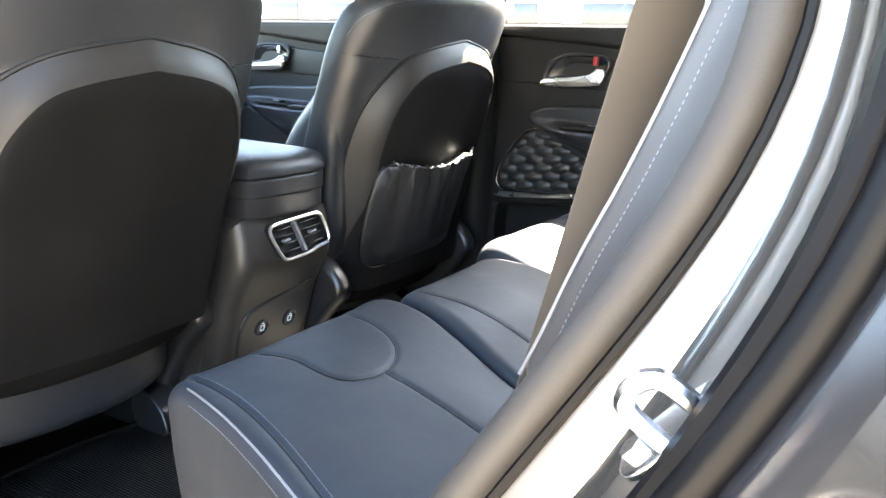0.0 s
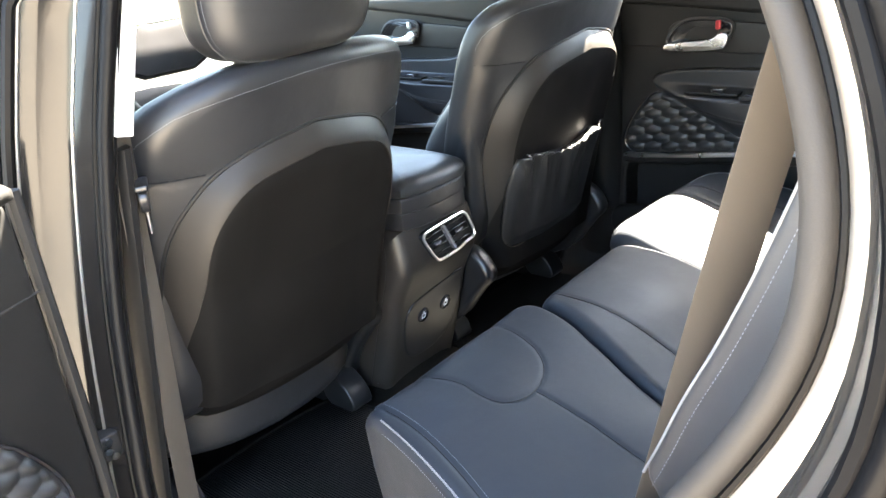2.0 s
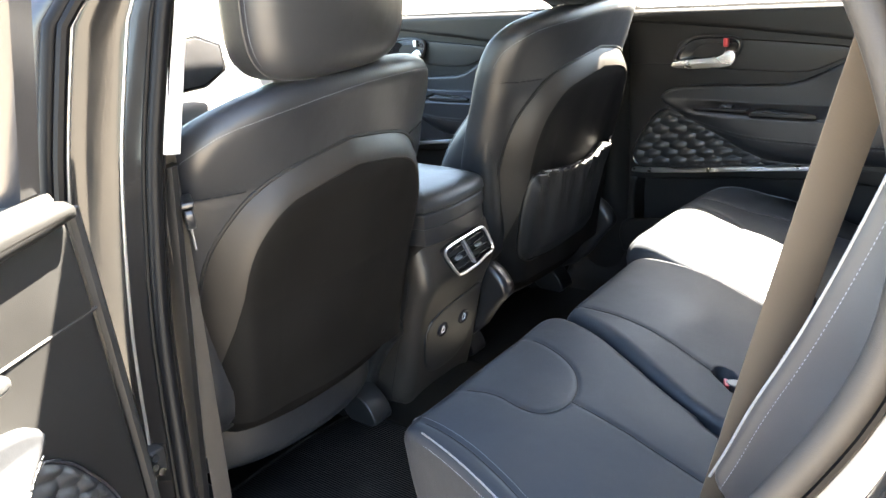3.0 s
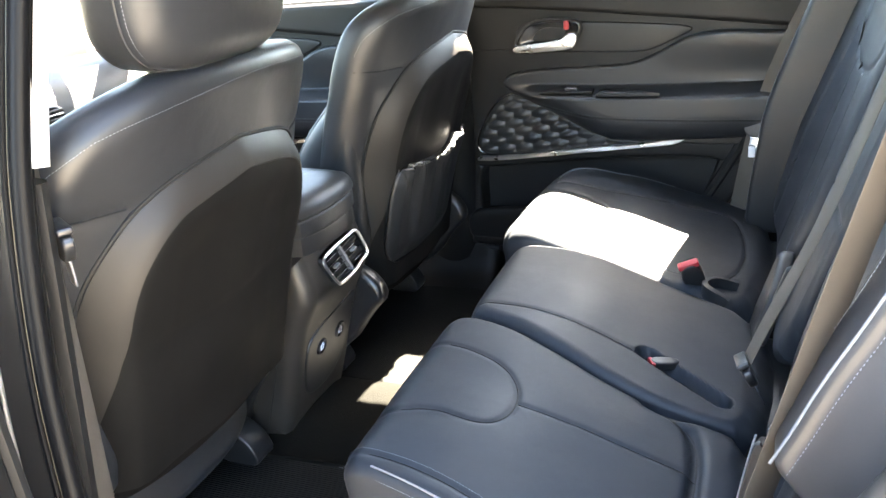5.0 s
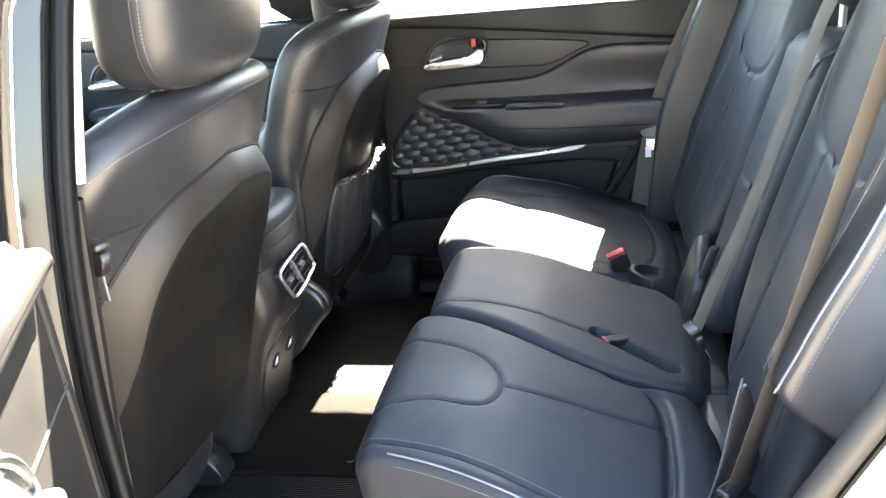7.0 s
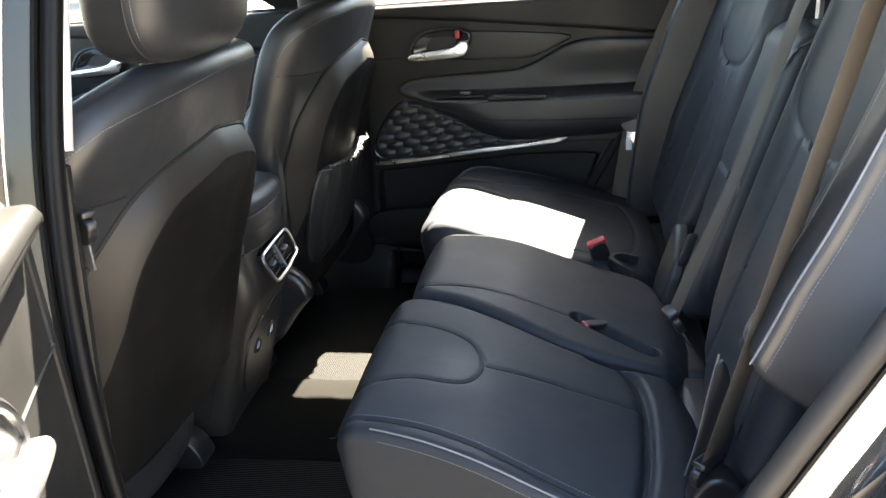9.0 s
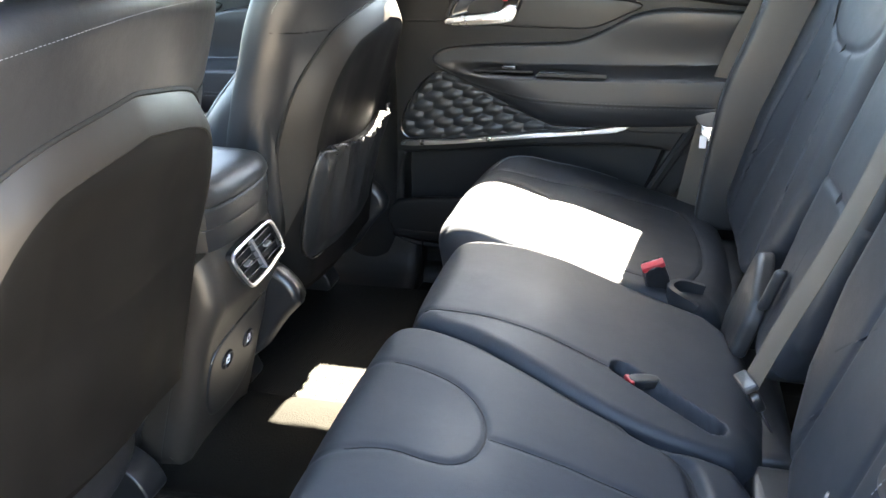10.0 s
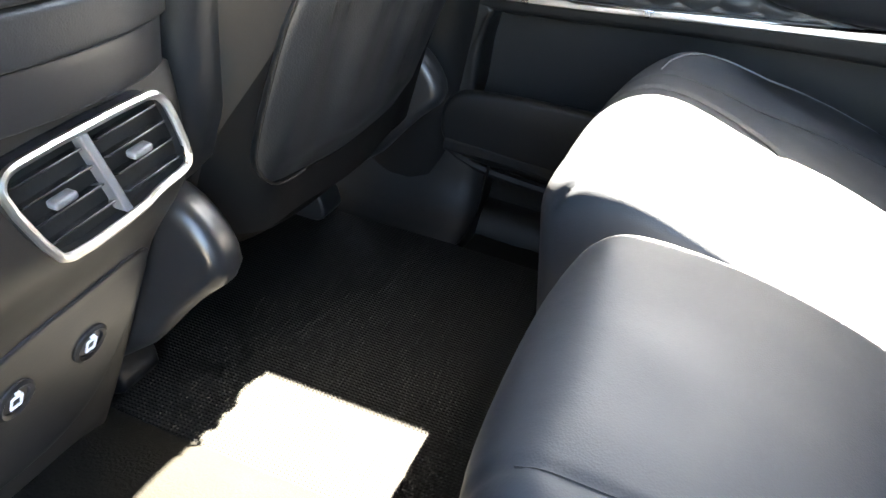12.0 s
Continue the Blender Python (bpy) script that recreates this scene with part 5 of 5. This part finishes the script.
for x0, x1 in ((-0.049, 0.006), (0.019, 0.074)):
    for z in (0.815, 0.829, 0.843, 0.856):
        lean = -0.38 * (z - 0.836)
        part("vent_slat", moved(bevel_box((x0 + lean, -0.0115, z - 0.0009), (x1 + lean, -0.002, z + 0.0009), 0.0008, 2), lambda v: np.c_[v[:, 0], v[:, 1] + tail_y(v[:, 2]), v[:, 2] + 0.08 * (v[:, 0] - 0.012) - 0.35 * (v[:, 1] + 0.007)]), GLOSS, vent)
    xm = (x0 + x1) / 2
    part("vent_tab", moved(bevel_box((xm - 0.011, -0.0145, 0.8335), (xm + 0.007, -0.006, 0.8385), 0.002), lambda v: np.c_[v[:, 0], v[:, 1] + tail_y(v[:, 2]), v[:, 2] + 0.08 * (v[:, 0] - 0.012)]), TAB, vent, "grey vent tab")
# lower panel with two sockets
lp = outline([(-0.092, 0.690), (-0.05, 0.712), (0.03, 0.722), (0.094, 0.735), (0.100, 0.70), (0.088, 0.62), (0.05, 0.555), (-0.05, 0.550), (-0.085, 0.60)], 80, 2)
low = part("socket_panel", moved(axes(puff(lp, -0.0035, 0.03, 0.003, 0.003, 0, 0, 3, 14), "xzy"), lambda v: v + np.c_[np.zeros(len(v)), tail_y(v[:, 2]), np.zeros(len(v))]), PLASTIC_SMOOTH, console, "smooth black socket panel")
for x in (-0.033, 0.040):
    cz, a = 0.661, np.linspace(0, 2 * math.pi, 24, endpoint=False)
    circ = np.c_[x + 0.0145 * np.cos(a), np.zeros(24), cz + 0.0145 * np.sin(a)]
    circ[:, 1] = tail_y(circ[:, 2]) - 0.004
    sock = part("usb_socket", tube(circ, 0.003, 6, True), PLASTIC_SMOOTH, low, "round usb socket with pale icon")
    q = np.array([(-0.0045, -0.006), (0.0045, -0.006), (0.0045, 0.004), (-0.0045, 0.004)])
    rect = resample(np.vstack([q]), 24)
    part("socket_icon", tube(np.c_[x + rect[:, 0], tail_y(cz + rect[:, 1]) - 0.0055, cz + rect[:, 1]], 0.0011, 5, True), WHITE, sock)
    part("socket_mark", tube([(x - 0.002, tail_y(cz + 0.008) - 0.0055, cz + 0.008), (x + 0.002, tail_y(cz + 0.008) - 0.0055, cz + 0.008)], 0.0012, 5), WHITE, sock)

# ---- dashboard ----
dash = thing("dashboard", (0, 1.45, 0.6), "black dashboard with centre screen, strongly lit through the windscreen", "dashboard")
prof = [(1.36, 0.62), (1.33, 0.80), (1.30, 0.95), (1.31, 1.04), (1.345, 1.10), (1.43, 1.145), (1.64, 1.135), (1.70, 1.06), (1.70, 0.60)]
part("dash_top", axes(puff(outline(prof, 90, 2), -0.74, 0.74, 0.03, 0.03, caps=5), "yzx"), PLASTIC, dash, "soft black dash top")
part("dash_strip", sweep(path([(-0.72, 1.305, 1.005), (0, 1.295, 0.995), (0.72, 1.305, 1.005)], 20), np.array([(-0.006, -0.018), (0.004, -0.018), (0.004, 0.018), (-0.006, 0.018)])), TRIM_DARK, dash)
scr = part("screen_housing", axes(puff(outline([(-0.150, 1.135), (0.140, 1.135), (0.136, 1.273), (-0.146, 1.273)], 80, 1), 1.298, 1.33, 0.004, 0.012, caps=3), "xzy"), GLOSS, dash, "free-standing centre screen")
part("screen", axes(puff(outline([(-0.140, 1.145), (0.130, 1.145), (0.127, 1.264), (-0.137, 1.264)], 50, 1), 1.2955, 1.30, 0.001, 0.001, caps=2), "xzy"), SCREEN, scr, "glossy dark display")
for x in (-0.62, -0.20, 0.20, 0.62):
    vt = part("dash_vent", axes(puff(outline([(x - 0.07, 1.03), (x + 0.07, 1.03), (x + 0.065, 1.078), (x - 0.065, 1.078)], 40, 2), 1.308, 1.36, 0.004, 0.004, caps=2), "xzy"), GLOSS, dash, "dash air vent")
    for z in (1.043, 1.054, 1.065):
        part("vent_blade", bevel_box((x - 0.06, 1.303, z - 0.0015), (x + 0.06, 1.312, z + 0.0015), 0.001, 1), CHROME if z == 1.054 else GLOSS, vt)
part("instrument_hood", axes(puff(outline([(1.27, 1.05), (1.25, 1.14), (1.30, 1.17), (1.42, 1.16), (1.45, 1.06)], 50, 2), -0.56, -0.21, 0.02, 0.02, caps=3), "yzx"), PLASTIC, dash)
wheel = thing("steering_wheel", (-0.385, 1.10, 1.0), "black leather steering wheel with three spokes", "steering wheel")
wa = np.linspace(0, 2 * math.pi, 60, endpoint=False)
wp = np.c_[-0.385 + 0.185 * np.cos(wa), 1.09 + 0.185 * np.sin(wa) * 0.42, 1.03 + 0.185 * np.sin(wa) * 0.905]
part("rim", tube(wp, 0.0155, 10, True), LEATHER, wheel)
part("hub", moved(axes(puff(outline([(-0.08, -0.07), (0.08, -0.07), (0.09, 0.04), (-0.09, 0.04)], 40, 3), -0.02, 0.03, 0.015, 0.01, caps=4), "xzy"), lambda v: np.c_[v[:, 0] - 0.385, v[:, 1] + 1.11 + 0.42 * v[:, 2], v[:, 2] + 1.02]), PLASTIC, wheel)
for x0, z0 in ((-0.17, 0.01), (0.17, 0.01), (0.0, -0.175)):
    part("spoke", tube([(-0.385 + x0 * 0.3, 1.11 + 0.42 * z0 * 0.3, 1.02 + z0 * 0.3), (-0.385 + x0, 1.09 + 0.42 * z0, 1.03 + z0)], 0.013, 8), PLASTIC_SMOOTH, wheel)
part("steering_column", tube([(-0.385, 1.12, 1.01), (-0.385, 1.34, 0.93)], 0.045, 12), PLASTIC, wheel)


# ---- belts, buckles, mats ----
def strap(pts, across, width=0.047, thick=0.0013):
    """Webbing along pts; across gives its breadth's direction."""
    p = path(pts, 60, 2)
    ac = np.asarray(across, float)
    ac = np.broadcast_to(ac / np.linalg.norm(ac), p.shape) if ac.ndim == 1 else ac
    ups = np.cross(np.gradient(p, axis=0), ac)
    w, t = width / 2, thick / 2
    sec = np.array([(-w, -t * 0.4), (-w * 0.94, -t), (w * 0.94, -t), (w, -t * 0.4), (w, t * 0.4), (w * 0.94, t), (-w * 0.94, t), (-w, t * 0.4)])
    return sweep(p, sec, ups=ups)


def tongue(parent, at, turn, metal=STEEL):
    """The latch plate with its plastic grip."""
    m = np.array(Euler([radians(a) for a in turn]).to_matrix()).T
    put = lambda v: v @ m + at
    grip = outline([(-0.030, 0.0), (0.030, 0.0), (0.026, -0.022), (0.013, -0.034), (-0.013, -0.034), (-0.026, -0.022)], 40, 2)
    t = part("latch_grip", moved(axes(puff(grip, -0.006, 0.006, 0.003, 0.003, caps=3), "xzy"), put), PLASTIC_SMOOTH, parent, "black latch grip")
    part("latch_plate", moved(bevel_box((-0.011, -0.0013, -0.062), (0.011, 0.0013, -0.028), 0.001), put), metal, t, "steel latch plate")
    part("belt_slot", moved(bevel_box((-0.026, -0.0085, -0.001), (0.026, 0.0085, 0.007), 0.003), put), PLASTIC_SMOOTH, t)


left_belt = thing("seat_belt", (-0.56, -0.33, 0.80), "grey-brown webbing seat belt hanging before the side bolster", "seat belt", "rear seat belts")
part("webbing", strap([(-0.576, -0.292, 0.800), (-0.577, -0.303, 0.84), (-0.576, -0.336, 0.98), (-0.574, -0.364, 1.10), (-0.571, -0.412, 1.30), (-0.570, -0.466, 1.52)], (0.78, -0.62, -0.1)), BELT, left_belt, "grey-brown woven webbing")
tongue(left_belt, (-0.577, -0.296, 0.820), (10, 8, -38))
part("anchor_cover", axes(puff(outline([(-0.345, 0.745), (-0.33, 0.80), (-0.30, 0.815), (-0.275, 0.79), (-0.27, 0.745)], 40, 2), -0.60, -0.56, 0.006, 0.006, caps=3), "yzx"), PLASTIC_SMOOTH, left_belt, "black belt anchor cover")
flap = thing("belt_guide_flap", (-0.47, -0.29, 0.79), "black leather flap with pale bound edge beside the belt", "belt guide")
fl = np.array([(-0.280, 0.745), (-0.293, 0.80), (-0.303, 0.87), (-0.312, 0.918), (-0.326, 0.895), (-0.338, 0.80), (-0.338, 0.745)])
part("flap", axes(puff(outline(fl, 50, 1), -0.509, -0.502, 0.002, 0.002, caps=3), "yzx"), LEATHER, flap)
part("bound_edge", tube(np.c_[np.full(30, -0.5055), path(fl[:4], 30, 2)], 0.0013, 6), PIPING, flap, "pale bound edge")

mid_belt = thing("seat_belt", (-0.14, -0.33, 0.80), "grey webbing belt lying along the rear backrest", "seat belt", "rear seat belts")
part("webbing", strap([(-0.195, -0.295, 0.82), (-0.185, -0.318, 0.88), (-0.168, rest_y(1.0) + 0.035, 1.0), (-0.152, rest_y(1.15) + 0.032, 1.15), (-0.14, rest_y(1.33) + 0.03, 1.33), (-0.135, -0.54, 1.37)], (1, 0.12, 0)), BELT, mid_belt, "grey-brown woven webbing")
tongue(mid_belt, (-0.197, -0.290, 0.818), (-28, 12, 8))

right_belt = thing("seat_belt", (0.58, -0.33, 0.80), "grey webbing belt folded beside the outer rear seat", "seat belt", "rear seat belts")
part("webbing", strap([(0.652, -0.240, 0.68), (0.650, -0.256, 0.78), (0.650, -0.274, 0.90), (0.652, -0.315, 1.06), (0.640, -0.42, 1.30), (0.610, -0.475, 1.52)], (0.25, 0.95, 0.15)), BELT, right_belt, "grey-brown woven webbing")
tongue(right_belt, (0.648, -0.276, 0.935), (6, -4, 82))
part("belt_tag", bevel_box((0.636, -0.274, 0.858), (0.638, -0.260, 0.884), 0.001), WHITE, right_belt, "white belt tag")

front_belt = thing("seat_belt", (-0.66, 0.38, 0.60), "grey-brown front belt hanging down the B-pillar", "seat belt")
part("webbing", strap([(-0.652, 0.374, 1.26), (-0.659, 0.374, 1.15), (-0.667, 0.378, 0.95), (-0.675, 0.386, 0.75), (-0.678, 0.397, 0.58)], (0.90, 0.43, 0)), BELT, front_belt, "grey-brown woven webbing")
tongue(front_belt, (-0.645, 0.366, 1.15), (0, 0, 60), TAB)


def buckle(at, turn, label, size=1.0):
    b = thing("belt_buckle", at, label, "belt buckle", "rear belt buckles")
    m = np.array(Euler([radians(a) for a in turn]).to_matrix()).T
    put = lambda v: (v * size) @ m + at
    o = outline([(-0.017, -0.060), (0.017, -0.060), (0.021, 0.022), (-0.021, 0.022)], 36, 2)
    part("body", moved(axes(puff(o, -0.0115, 0.0115, 0.005, 0.005, caps=3), "xzy"), put), PLASTIC_SMOOTH, b, "black plastic buckle body")
    part("button", moved(bevel_box((-0.0185, -0.0095, 0.014), (0.0185, 0.0035, 0.0255), 0.0025), put), RED, b, "red release button")
    part("slot", moved(bevel_box((-0.014, 0.0045, 0.016), (0.014, 0.0085, 0.0235), 0.001), put), RUBBER, b)
    part("stalk", moved(strap([(0, 0, -0.055), (0, 0.002, -0.085), (0, 0.004, -0.115)], (1, 0, 0), 0.03, 0.004), put), RUBBER, b)
    return b


buckle((0.190, -0.185, 0.775), (22, -20, -80), "black belt buckle with red button standing between two cushions")
buckle((-0.108, -0.167, 0.750), (-80, -4, 27), "black belt buckle with red button lying in its pocket", 0.55)

for x, k in ((0.155, 1),):
    fl = thing("backrest_flap", (x, -0.31, 0.74), "black leather flap at the foot of the centre backrest", "seat flap", "backrest flaps")
    lean = lambda v: v + np.c_[0 * v[:, 0], rest_y(v[:, 2]), 0 * v[:, 0]]
    cover = outline([(x - 0.115, 0.69), (x - 0.105, 0.795), (x - 0.06, 0.822), (x - 0.01, 0.845), (x + 0.012, 0.83), (x + 0.014, 0.69)], 60, 1)
    part("flap_cover", moved(axes(puff(cover, 0.0, 0.026, 0.006, 0.010, 0, 0.003, caps=5), "xzy"), lean), LEATHER, fl)
    part("strap", moved(bevel_box((x - 0.125, 0.004, 0.800), (x - 0.112, 0.022, 0.862), 0.006), lean), LEATHER, fl, "small leather pull loop")

sling = thing("buckle_sling", (0.185, -0.24, 0.73), "black leather sling holding the belt buckle", "buckle sling")
part("sling_band", sweep(path([(0.155, -0.245, 0.722), (0.160, -0.220, 0.738), (0.185, -0.208, 0.738), (0.212, -0.225, 0.736), (0.220, -0.262, 0.724)], 30, 2), np.array([(-0.006, -0.020), (0.004, -0.020), (0.006, 0.0), (0.004, 0.020), (-0.006, 0.020), (-0.007, 0.0)]), up=(0, 0, 1)), LEATHER, sling)

# floor mats
for x0, x1, label in ((-0.63, -0.155, "black ribbed rubber mat in the rear footwell behind the driver"), (0.124, 0.62, "black meshed rubber mat in the rear footwell behind the passenger")):
    mt = thing("floor_mat", ((x0 + x1) / 2, 0.35, 0.48), label, "floor mat", "rear floor mats")
    o = outline([(x0, 0.02), (x1, 0.02), (x1, 0.60), (x1 - 0.05, 0.66), (x0 + 0.06, 0.66), (x0, 0.60)], 80, 2)
    g = puff(o, 0.476, 0.4875, 0.002, 0.004, caps=8)
    mesh = part("mat_base", g, MAT_RIB if x0 < 0 else MAT, mt)
    if x0 < 0:
        part("raised_rim", tube(np.c_[o * 0.985 + o.mean(0) * 0.015, np.full(len(o), 0.488)], 0.005, 6, True), CARPET, mt)
